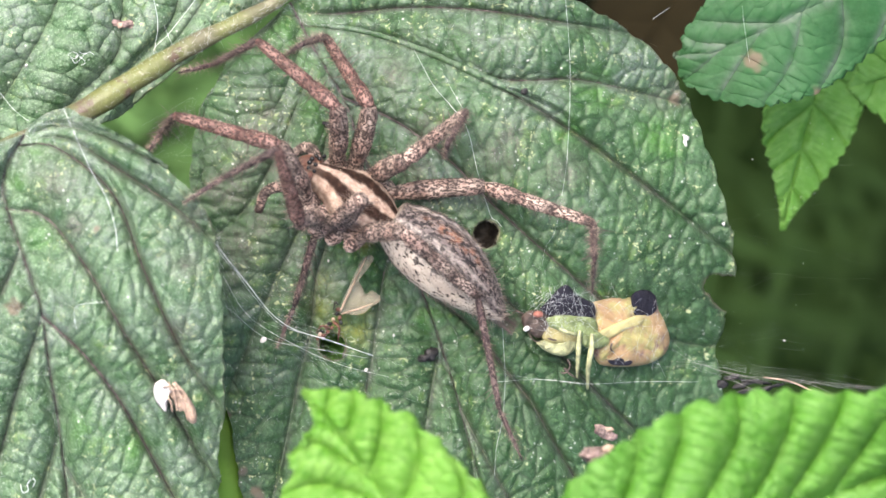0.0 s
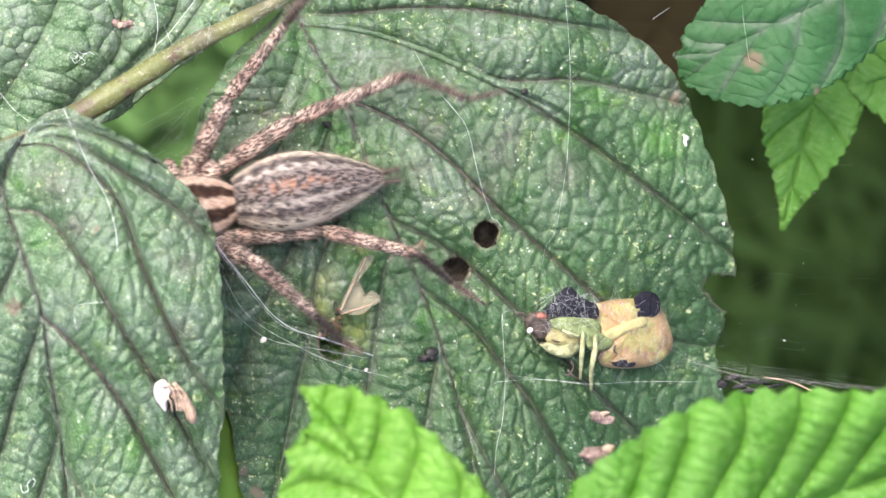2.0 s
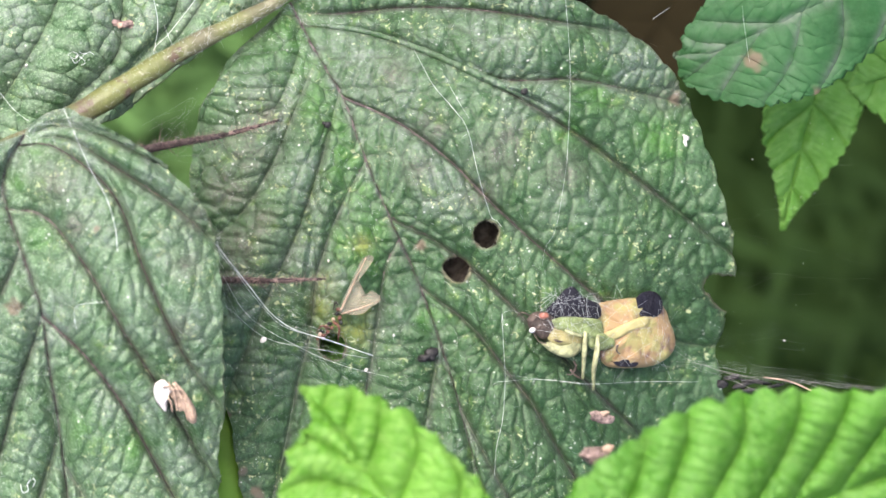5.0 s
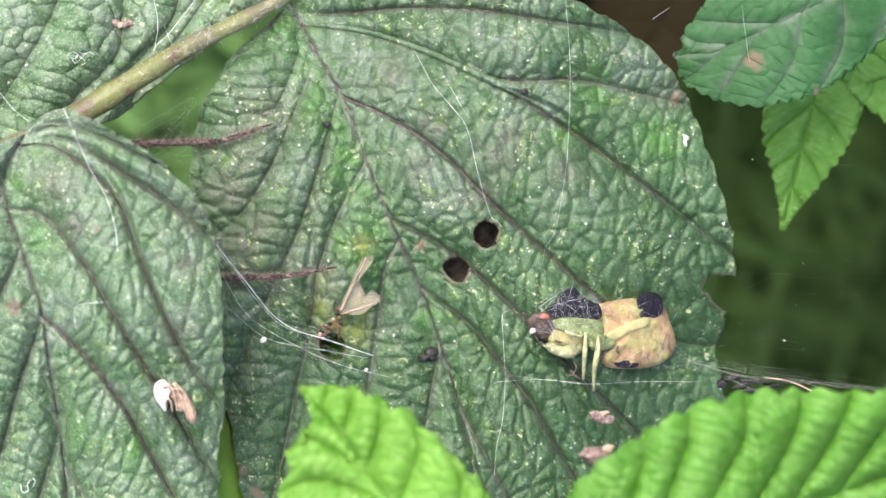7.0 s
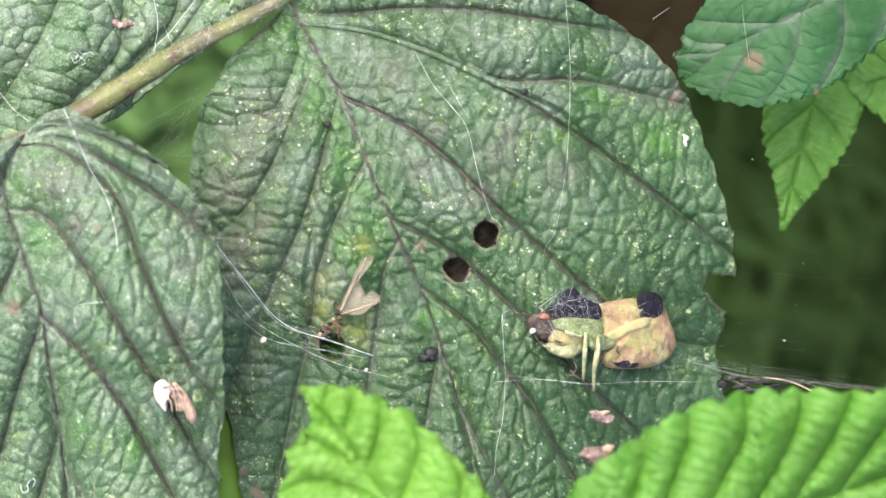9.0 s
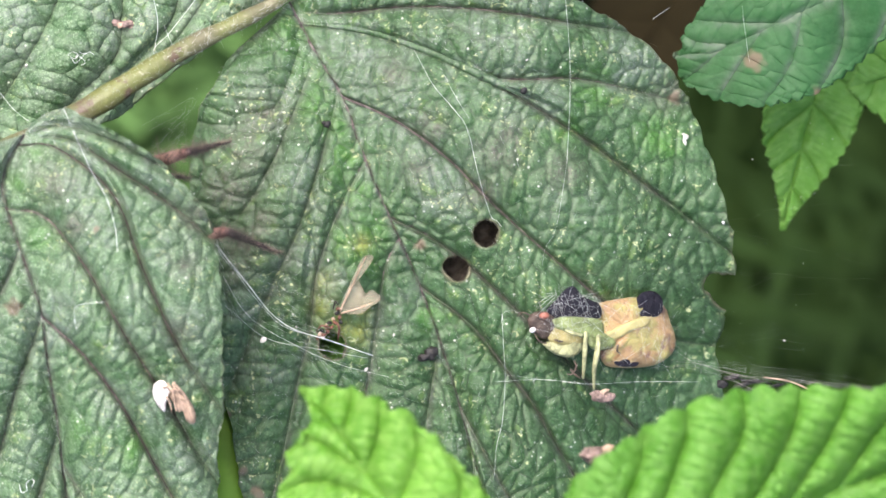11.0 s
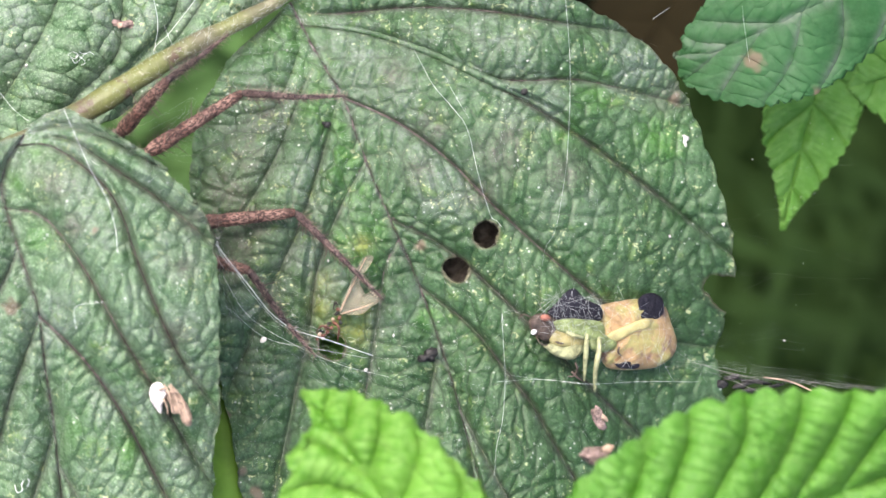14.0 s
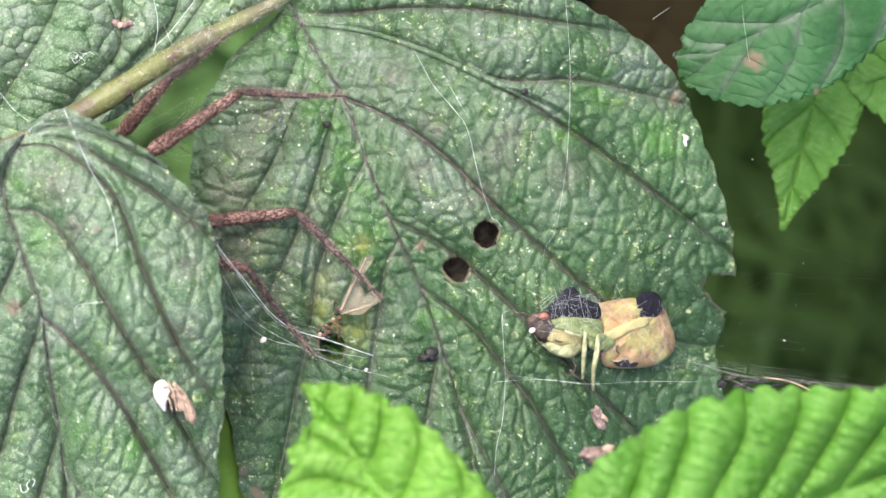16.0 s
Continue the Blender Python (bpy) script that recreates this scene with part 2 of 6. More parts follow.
def curve_pts(pts, n):
    """n points along a smooth curve through pts, evenly spaced."""
    p = np.array(pts, float)
    if len(p) == 2:
        return p[0] + (p[1] - p[0]) * np.linspace(0, 1, n)[:, None]
    q = np.vstack([2 * p[0] - p[1], p, 2 * p[-1] - p[-2]])
    out = []
    for i in range(1, len(q) - 2):
        a, b, c, d = q[i - 1:i + 3]
        u = np.linspace(0, 1, 24, endpoint=False)[:, None]
        out.append(0.5 * (2 * b + (c - a) * u + (2 * a - 5 * b + 4 * c - d) * u ** 2 + (3 * b - a - 3 * c + d) * u ** 3))
    out = np.vstack(out + [p[-1:]])
    s = np.r_[0, np.cumsum(np.linalg.norm(np.diff(out, axis=0), axis=1))]
    return np.stack([np.interp(np.linspace(0, s[-1], n), s, out[:, k]) for k in range(p.shape[1])], -1)


def tube(shape, pts, radii, sides=8, mat=0, squash=1.0, **attrs):
    """A closed tube along pts; radii for each point."""
    pts = [Vector(p) for p in pts]
    n = len(pts)
    if isinstance(radii, (int, float)):
        radii = [radii] * n
    side = None
    verts = []
    for i, p in enumerate(pts):
        d = (pts[min(i + 1, n - 1)] - pts[max(i - 1, 0)]).normalized()
        if side is None:
            side = d.orthogonal().normalized()
        side = (side - d * side.dot(d)).normalized()
        up = d.cross(side)
        for k in range(sides):
            a = 2 * math.pi * k / sides
            verts.append(p + (side * math.cos(a) + up * math.sin(a) * squash) * radii[i])
    faces = [(i * sides + k, i * sides + (k + 1) % sides, (i + 1) * sides + (k + 1) % sides, (i + 1) * sides + k)
             for i in range(n - 1) for k in range(sides)]
    faces += [tuple(range(sides))[::-1], tuple((n - 1) * sides + k for k in range(sides))]
    more = {k: np.repeat(np.asarray(v, float), sides) for k, v in attrs.items()}
    return shape.add(verts, faces, mat, **more)


def blob(shape, centre, axes, mat=0, nu=14, nv=9, rough=0.0, seed=0):
    """A closed rounded lump; axes are three vectors."""
    c, (a, b, d) = Vector(centre), [Vector(x) for x in axes]
    verts = [c + d]
    for j in range(1, nv):
        th = math.pi * j / nv
        for i in range(nu):
            ph = 2 * math.pi * i / nu
            w = Vector((math.sin(th) * math.cos(ph), math.sin(th) * math.sin(ph), math.cos(th)))
            k = 1 + rough * (noise.noise(w * 1.7 + Vector((seed, 0, 0))) + 0.5 * noise.noise(w * 4.5 + Vector((0, seed, 0))))
            verts.append(c + (a * w.x + b * w.y + d * w.z) * k)
    verts.append(c - d)
    faces = [(0, 1 + i, 1 + (i + 1) % nu) for i in range(nu)]
    for j in range(nv - 2):
        o = 1 + j * nu
        faces += [(o + i, o + nu + i, o + nu + (i + 1) % nu, o + (i + 1) % nu) for i in range(nu)]
    o, last = 1 + (nv - 2) * nu, len(verts) - 1
    faces += [(o + i, last, o + (i + 1) % nu) for i in range(nu)]
    return shape.add(verts, faces, mat)


# ---- leaves ----
def cells(u, v, seed):
    """Distance between the two nearest of scattered points: small on the net of fine veins."""
    rng = np.random.default_rng(seed)
    tab = rng.random((64, 64, 2))
    iu, iv = np.floor(u).astype(int), np.floor(v).astype(int)
    f1, f2 = np.full(u.shape, 9.0), np.full(u.shape, 9.0)
    for du in (-1, 0, 1):
        for dv in (-1, 0, 1):
            j = tab[(iu + du) % 64, (iv + dv) % 64]
            d = np.hypot(iu + du + 0.10 + 0.80 * j[..., 0] - u, iv + dv + 0.10 + 0.80 * j[..., 1] - v)
            f2 = np.minimum(f2, np.maximum(f1, d))
            f1 = np.minimum(f1, d)
    return f2 - f1


def smooth01(x):
    x = np.clip(x, 0, 1)
    return x * x * (3 - 2 * x)


def leaf_side(shape, mid, veins, height, look_, seed, rows, cols, sign, holes=()):
    """One half of a leaf between the midrib and the margin, ribbed by its side veins."""
    M = curve_pts(mid, 400)
    starts = []
    curves = []
    for vn in veins:
        c = curve_pts(vn, cols)
        starts.append(np.argmin(np.hypot(*(M - c[0]).T)) / 399)
        curves.append(c - c[0])
    starts, curves = np.maximum.accumulate(np.array(starts)), np.array(curves)
    n = len(veins)
    lens = np.array([np.hypot(*np.diff(c, axis=0).T).sum() for c in curves])
    S = np.linspace(0, n - 1, rows)
    i = np.minimum(S.astype(int), n - 2)
    f = (S - i)[:, None]
    i0, i3 = np.maximum(i - 1, 0), np.minimum(i + 2, n - 1)

    def cr(a, g):
        p0, p1, p2, p3 = a[i0], a[i], a[i + 1], a[i3]
        m1, m2 = (p2 - p0) * 0.5, (p3 - p1) * 0.5
        return (2 * g ** 3 - 3 * g ** 2 + 1) * p1 + (g ** 3 - 2 * g ** 2 + g) * m1 + (3 * g ** 2 - 2 * g ** 3) * p2 + (g ** 3 - g ** 2) * m2

    u0 = (starts[i] * (1 - f[:, 0]) + starts[i + 1] * f[:, 0]) * 399
    base = np.stack([np.interp(u0, np.arange(400), M[:, k]) for k in (0, 1)], -1)
    off = cr(curves, f[:, :, None])
    length = (lens[i] * (1 - f[:, 0]) + lens[i + 1] * f[:, 0])[:, None]
    T = np.linspace(0, 1, cols)[None, :]
    # toothed margin
    rng = np.random.default_rng(seed + 5)
    along = np.r_[0, np.cumsum(np.hypot(*np.diff(base + off[:, -1], axis=0).T))]
    ph = along / look_["tooth"]
    saw = np.abs(((ph + 0.15 * np.sin(ph * 1.3 + seed)) % 1) - 0.32)
    amp = 0.6 + 0.8 * np.interp(ph, np.arange(400), rng.random(400))
    tooth = (saw * amp * look_["bite"])[:, None]
    k = 1 - tooth * smooth01((T - 0.8) / 0.2) / np.maximum(length, 30)
    xy = base[:, None, :] + off * k[:, :, None]
    # neighbouring veins' distance
    ds = np.gradient(xy, axis=0) * (rows - 1) / (n - 1)
    dt = np.gradient(xy, axis=1)
    dt = dt / np.maximum(np.linalg.norm(dt, axis=2, keepdims=True), 1e-6)
    d_row = np.abs(ds[..., 0] * dt[..., 1] - ds[..., 1] * dt[..., 0])
    d_vein = np.minimum(f, 1 - f) * d_row
    d_mid = T * length
    fade = 1 - smooth01((T - 0.75) / 0.3)
    open_ = smooth01(d_row / 50)
    v2 = np.exp(-(d_vein / np.minimum(look_["vein"], 0.10 * d_row + 0.5)) ** 2) * (0.35 + 0.65 * fade) * open_
    halo = np.exp(-(d_vein / 9) ** 2) * open_ * fade * np.where(f < 0.5, 1.0, 0.35)
    ww = look_.get("weights", ((), ()))[0 if sign < 0 else 1]
    ww = np.array(list(ww) + [1.0] * n)[:n]
    near = np.where(f < 0.5, ww[i][:, None], ww[i + 1][:, None])
    v2 = v2 * near
    v1 = np.exp(-(d_mid / (look_["vein"] * 1.3)) ** 2)
    vein = np.maximum(v1, v2 * look_.get("pigment", (1, 1))[0 if sign < 0 else 1])
    # cross veins and finer net
    su, sv = look_["net"]
    px, py = xy[..., 0], xy[..., 1]
    wob = 0.30 * np.sin(px / 41 + seed) + 0.30 * np.cos(py / 37)
    lean = radians(look_.get("lean", (45, 110))[0 if sign < 0 else 1])
    along, across = px * math.cos(lean) + py * math.sin(lean), py * math.cos(lean) - px * math.sin(lean)
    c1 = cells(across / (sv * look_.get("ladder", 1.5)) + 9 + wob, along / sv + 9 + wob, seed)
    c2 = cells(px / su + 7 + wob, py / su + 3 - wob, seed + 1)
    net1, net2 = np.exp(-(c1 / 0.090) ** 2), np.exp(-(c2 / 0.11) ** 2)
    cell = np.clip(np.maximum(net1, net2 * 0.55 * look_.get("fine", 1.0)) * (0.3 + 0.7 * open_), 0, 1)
    pillow = np.sin(np.pi * np.clip(f, 0, 1)) ** 0.8 * np.minimum(1, d_row / 60) * smooth01(T * 5)
    pig = look_.get("pigment", (1, 1))[0 if sign < 0 else 1]
    z = height(px, py, T * np.ones_like(px)) + look_["pillow"] * pillow - look_["groove"] * (0.25 + 0.75 * pig) * np.maximum(near * np.exp(-(d_vein / np.minimum(look_["vein"] * 1.8, 0.14 * d_row + 0.5)) ** 2) * open_ * (0.3 + 0.7 * fade), np.exp(-(d_mid / (look_["vein"] * 2.0)) ** 2))
    z = z + look_["quilt"] * (np.clip(c1, 0, 0.45) * 1.9 + np.clip(c2, 0, 0.5) * 0.40 * look_.get("fine", 1.0)) * (1 - v2) * (0.25 + 0.75 * open_)
    keep = np.ones_like(px, bool)
    rust = np.zeros_like(px)
    for hx, hy, hr in holes:
        d = np.hypot(px - hx, py - hy) * (1 + 0.05 * np.sin(2 * np.arctan2(py - hy, px - hx) + hx))
        keep &= d > hr
        rust = np.maximum(rust, 0.8 * np.exp(-((d - hr) / 4.0) ** 2))
    for hx, hy, hr in look_.get("spots", ()):
        rust = np.maximum(rust, smooth01(1.6 - np.hypot(px - hx, py - hy) * (1 + 0.3 * np.sin(px / 5) * np.cos(py / 4)) / hr))
    rust = np.maximum(rust, look_.get("edge", 0.0) * smooth01((T - 0.985) / 0.015) * (0.5 + 0.5 * np.sin(ph * 0.9 + seed))[:, None])
    fresh = np.zeros_like(px)
    for fx, fy, fr in look_.get("fresh", ()):
        fresh = np.maximum(fresh, np.exp(-(np.hypot(px - fx, py - fy) / fr) ** 2))
    sere = np.zeros_like(px)
    for fx, fy, fr in look_.get("sere", ()):
        sere = np.maximum(sere, np.exp(-(np.hypot(px - fx, py - fy) / fr) ** 2))
    soot = np.zeros_like(px)
    for fx, fy, fr in look_.get("soot", ()):
        soot = np.maximum(soot, np.exp(-(np.hypot(px - fx, py - fy) / fr) ** 2))
    film = np.full_like(px, look_.get("film", (1.0,))[0])
    for fx, fy, fr in look_.get("film", (1.0,))[1:]:
        film = np.maximum(film, np.exp(-(np.hypot(px - fx, py - fy) / fr) ** 2))
    verts = PA(px, py, z).reshape(-1, 3)
    idx = np.arange(rows * cols).reshape(rows, cols)
    quad = np.stack([idx[:-1, :-1], idx[:-1, 1:], idx[1:, 1:], idx[1:, :-1]], -1)
    ok = keep[:-1, :-1] & keep[:-1, 1:] & keep[1:, 1:] & keep[1:, :-1]
    quad = quad[ok]
    if sign < 0:
        quad = quad[:, ::-1]
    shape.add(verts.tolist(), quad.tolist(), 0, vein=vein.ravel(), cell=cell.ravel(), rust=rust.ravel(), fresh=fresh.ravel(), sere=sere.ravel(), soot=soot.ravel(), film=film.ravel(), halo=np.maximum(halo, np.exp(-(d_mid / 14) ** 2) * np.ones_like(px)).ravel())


def leaf(name, parent, mat, mid, right, left, height, look_, seed, rows=420, cols=170, holes=(), label=""):
    """A leaf blade: its midrib, side veins to the right and to the left, all in plan units."""
    s = Shape()
    if right:
        leaf_side(s, mid, right, height, look_, seed, rows, cols, -1, holes)
    if left:
        leaf_side(s, mid, left, height, look_, seed + 11, rows, cols, 1, holes)
    ob = part(name, s, mat, parent, label)
    thick = ob.modifiers.new("thickness", "SOLIDIFY")
    thick.thickness, thick.offset = 0.00018, -1
    return ob


OLD = dict(pigment=(0.85, 0.4), weights=((0, 0.7, 0.7, 1, 1, 1, 1, 0.6, 0), (0, 0, 0.25, 0.5, 0.7, 0.7, 0.5, 0.3, 0)), tooth=62, bite=13, vein=3.0, net=(16, 30), lean=(16, 105), pillow=0.85, groove=0.24, quilt=0.25, edge=0.3, spots=[(745, 436, 8), (1195, 175, 9), (430, 836, 7), (455, 872, 10), (404, 735, 5)],
           fresh=[(515, 25, 32), (520, 75, 40), (540, 125, 36), (560, 180, 34), (592, 225, 32), (615, 285, 36), (640, 345, 40), (660, 400, 40), (640, 460, 36), (600, 420, 26), (1060, 160, 40), (1170, 250, 45), (1000, 240, 30), (760, 560, 26)],
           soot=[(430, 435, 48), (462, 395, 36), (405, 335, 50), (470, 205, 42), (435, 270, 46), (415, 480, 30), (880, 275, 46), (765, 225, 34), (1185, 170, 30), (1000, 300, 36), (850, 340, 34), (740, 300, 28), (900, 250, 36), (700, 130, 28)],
           # The first three film spots paint lighter what the folded leaflet shades.
           film=[0.18, (480, 560, 80), (520, 460, 70), (470, 650, 60), (640, 80, 150), (850, 50, 190), (760, 190, 120), (560, 320, 110), (1120, 120, 90), (700, 560, 80), (1010, 370, 70), (480, 180, 80), (780, 330, 90), (590, 500, 60), (960, 200, 90)],
           sere=[(575, 540, 26), (600, 575, 26), (640, 590, 24), (645, 550, 18), (642, 432, 16), (575, 500, 20)])


def cords(blade, height, depth, curves, r, late=None):
    """Raised veins that run along the grooves of a leaflet, thinning out towards the margin."""
    for k, pts in enumerate(curves):
        c = curve_pts(pts, 70)
        keep = c if k == 0 else c[int(70 * (late or {}).get(k, 0)):58]
        m = len(keep)
        s = Shape()
        z = height(keep[:, 0], keep[:, 1], 0) - depth * (1 if k == 0 else np.linspace(1, 0.35, m))
        wob = 0.5 * np.sin(np.arange(m) * 1.1 + k)
        tube(s, [P(q[0] + w, q[1], zz) for q, zz, w in zip(keep, z, wob)], list(np.linspace(r * (1.35 if k == 0 else 1), r * 0.25, m) * MM), 6)
        part("midrib" if k == 0 else "vein", s, VEIN, blade)


# ---- the old compound leaf: stalk and three leaflets ----
old_leaf = thing("bramble_leaf", P(500, 0, 0), "large weathered dark green bramble leaf with specks and holes", "leaf")
old_leaf.location = (0, 0, 0)


def z_main(px, py, T):
    return 0.6 - 6.0 * smooth01((px - 930) / 440) - 1.6 * smooth01((300 - py) / 420) * smooth01((980 - px) / 300) - 1.0 * smooth01((py - 350) / 450) - 2.6 * smooth01((px - 820) / 420) * smooth01((py - 380) / 330) + 0.5 * np.sin(py / 170) - 0.8 * smooth01((480 - px) / 200) + 0.4 * np.sin((px + py) / 120)


MAIN_MID = [(512, 5), (560, 95), (605, 170), (640, 265), (672, 345), (700, 410), (730, 475), (757, 545), (780, 610), (805, 690), (825, 765), (850, 850), (880, 940), (930, 1060)]
MAIN_RIGHT = [[(512, 5), (600, -45), (720, -75), (860, -85)],
      [(523, 22), (600, 24), (700, 14), (800, 14), (900, 24), (1000, 40), (1122, 58)],
      [(534, 40), (650, 55), (760, 91), (850, 131), (920, 142), (1016, 140), (1096, 155), (1228, 188)],
      [(535, 41), (650, 56), (760, 92), (850, 132), (916, 168), (1016, 232), (1116, 304), (1304, 452)],
      [(605, 172), (700, 215), (790, 280), (880, 370), (980, 460), (1080, 545), (1180, 600), (1270, 620)],
      [(695, 385), (790, 435), (890, 520), (1000, 630), (1110, 740), (1210, 830), (1300, 800)],
      [(750, 505), (840, 575), (900, 650), (950, 715), (1010, 820), (1080, 930), (1150, 1010)],
      [(812, 720), (870, 830), (930, 940), (990, 1050)],
      [(930, 1060), (932, 1064)]]
MAIN_LEFT = [[(512, 5), (470, 45), (430, 80), (398, 112)],
      [(535, 60), (490, 180), (440, 220), (340, 225)],
      [(560, 95), (515, 210), (475, 300), (415, 390), (335, 440)],
      [(600, 160), (565, 290), (525, 410), (470, 530), (396, 712)],
      [(645, 285), (600, 370), (560, 480), (545, 590), (522, 690), (502, 790), (480, 880), (450, 955)],
      [(705, 425), (680, 480), (665, 580), (650, 680), (625, 800), (590, 1000)],
      [(775, 600), (760, 700), (740, 820), (700, 960)],
      [(830, 800), (840, 900), (850, 1000)],
      [(930, 1060), (928, 1064)]]
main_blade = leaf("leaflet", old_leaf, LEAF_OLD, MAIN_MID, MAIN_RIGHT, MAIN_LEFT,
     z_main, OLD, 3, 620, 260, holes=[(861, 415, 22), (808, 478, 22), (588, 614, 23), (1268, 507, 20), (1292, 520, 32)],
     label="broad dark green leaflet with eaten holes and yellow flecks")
cords(main_blade, z_main, 0.10, [MAIN_MID, *MAIN_RIGHT[1:7], *MAIN_LEFT[3:7]], 0.062, {2: 0.47})


def z_left(px, py, T):
    return 9.2 - 4.4 * smooth01((py - 500) / 420) + 1.6 * np.exp(-((px - 250) / 150) ** 2) - 2.5 * smooth01((120 - px) / 400) - 1.5 * np.exp(-((np.hypot(px - 90, py - 200)) / 60) ** 2) - 0.4 * smooth01((px - 340) / 60)


FOLD = dict(pigment=(0.95, 0.6), weights=((0, 0.6, 0.7, 0.9, 0.7, 1, 0.5, 0), (0, 0.6, 0.6, 0.6, 0.6, 0)), tooth=48, bite=11, vein=2.9, net=(16, 31), lean=(26, 118), pillow=1.2, groove=0.32, quilt=0.27, edge=0.35, spots=[(25, 545, 12), (170, 405, 5)],
            fresh=[(60, 262, 22), (28, 322, 24), (70, 420, 24), (150, 760, 40), (240, 800, 30)],
            film=[0.45, (150, 260, 170), (230, 420, 170), (300, 620, 150), (250, 60, 220), (60, 60, 160), (330, 760, 130), (110, 560, 90), (240, 700, 120)],
            soot=[(92, 322, 42), (350, 388, 34), (318, 588, 24), (330, 470, 26), (130, 400, 26)])
LEFT_MID = [(42, 238), (14, 285), (4, 325), (12, 370), (35, 440), (60, 510), (75, 560), (85, 640), (100, 730), (112, 820), (122, 900), (140, 1000), (170, 1120)]
LEFT_RIGHT = [[(42, 238), (60, 215), (90, 197), (122, 190)],
      [(40, 241), (110, 222), (200, 247), (300, 300)],
      [(36, 247), (120, 245), (210, 300), (300, 360), (384, 430)],
      [(30, 256), (100, 262), (200, 345), (255, 480), (320, 620), (398, 735)],
      [(12, 370), (80, 385), (150, 470), (220, 590), (290, 700), (350, 800), (390, 860)],
      [(75, 560), (150, 630), (215, 715), (280, 830), (350, 960)],
      [(112, 820), (160, 900), (220, 1020)],
      [(170, 1120), (172, 1124)]]
LEFT_LEFT = [[(42, 238), (0, 250), (-50, 260)],
      [(5, 345), (-60, 420), (-150, 480)],
      [(35, 440), (-20, 560), (-90, 660)],
      [(75, 560), (30, 690), (0, 800), (-50, 920)],
      [(105, 760), (70, 880), (40, 1000)],
      [(170, 1120), (168, 1124)]]
left_blade = leaf("leaflet", old_leaf, LEAF_FOLD, LEFT_MID, LEFT_RIGHT, LEFT_LEFT,
     z_left, FOLD, 21, 520, 230, label="dusty green leaflet folded over the retreat")
cords(left_blade, z_left, 0.16, [LEFT_MID, *LEFT_RIGHT[2:6], *LEFT_LEFT[1:4]], 0.052)


def z_top(px, py, T):
    return -1.0 - 1.5 * smooth01((py - 60) / 200) + 0.4 * np.sin(px / 60)


top_blade = leaf("leaflet", old_leaf, LEAF_FOLD, [(500, -70), (300, -70), (100, -60), (-100, -30), (-250, 40)],
     [[(500, -70), (520, -160)], [(300, -70), (330, -220)], [(-50, -45), (-60, -200)], [(-250, 40), (-252, 39)]],
     [[(500, -70), (480, -30), (450, 20)],
      [(420, -72), (370, -10), (320, 60), (250, 140), (230, 190)],
      [(330, -70), (310, 20), (265, 85), (205, 150), (140, 240)],
      [(230, -68), (215, 20), (205, 100), (120, 190), (60, 300)],
      [(120, -60), (90, 30), (40, 120), (-20, 220)],
      [(-40, -40), (-70, 60), (-120, 140)],
      [(-250, 40), (-252, 42)]],
     z_top, FOLD, 37, 360, 170, label="grey green leaflet behind the stalk")

s = Shape()
c = curve_pts([(530, -40, 0.2), (490, 2, 0.5), (420, 40, 1.2), (330, 85, 2.0), (240, 140, 3.0), (160, 190, 3.4), (60, 245, 4.0), (-40, 290, 4.5), (-160, 350, 2)], 60)
tube(s, [P(*q) for q in c], [0.00038 + 0.00034 * min(1, k / 30) + 0.00003 * math.sin(k * 0.9) for k in range(60)], 16)
part("stalk", s, STALK, old_leaf, "yellow green leaf stalk with brown scars")
s = Shape()
c = curve_pts([(-160, 350, 2), (-300, 420, -20), (-380, 470, -70), (-400, 480, -268)], 24)
tube(s, [P(*q) for q in c], 0.0011, 10)
part("stem", s, STALK_GREEN, old_leaf)

# ---- young leaves in front ----
YOUNG = dict(lean=(-70, -66), tooth=54, bite=25, vein=4.5, net=(60, 20), ladder=3.2, fine=0.0, pillow=0.95, groove=0.17, quilt=0.16)
YOUNG_LEFT = dict(YOUNG, lean=(-80, 35), pillow=0.7, groove=0.14)


def z_front(px, py, T):
    return 26 - 2.0 * smooth01((760 - py) / 120) - 5.0 * smooth01((px - 1180) / 420) * smooth01((py - 640) / 260) - 2.4 * smooth01((900 - px) / 420)


young_a = thing("young_leaf", (0, 0, 0), "fresh bright green young bramble leaf with toothed edge", "leaf", "young bramble leaves")
leaf("blade", young_a, LEAF_YOUNG_LIT, [(860, 1120), (760, 980), (690, 890), (625, 800), (575, 735), (536, 690)],
     [[(860, 1120), (920, 1060)], [(820, 1060), (880, 960), (868, 880)], [(760, 980), (815, 880), (800, 800)], [(700, 903), (738, 810), (732, 735)],
      [(650, 833), (670, 765), (672, 700)], [(605, 775), (618, 725), (622, 685)], [(570, 728), (578, 700), (580, 680)], [(536, 690), (534, 686)]],
     [[(860, 1120), (780, 1130)], [(800, 1035), (690, 960), (560, 930), (480, 940)], [(720, 930), (650, 875), (560, 850), (492, 870)], [(655, 840), (600, 800), (550, 775), (508, 800)],
      [(605, 775), (575, 750), (545, 745)], [(565, 722), (550, 712), (545, 712)], [(536, 690), (532, 692)]],
     z_front, YOUNG_LEFT, 51, 300, 140)
young_b = thing("young_leaf", (0, 0, 0), "fresh bright green pleated bramble leaf with toothed edge", "leaf", "young bramble leaves")
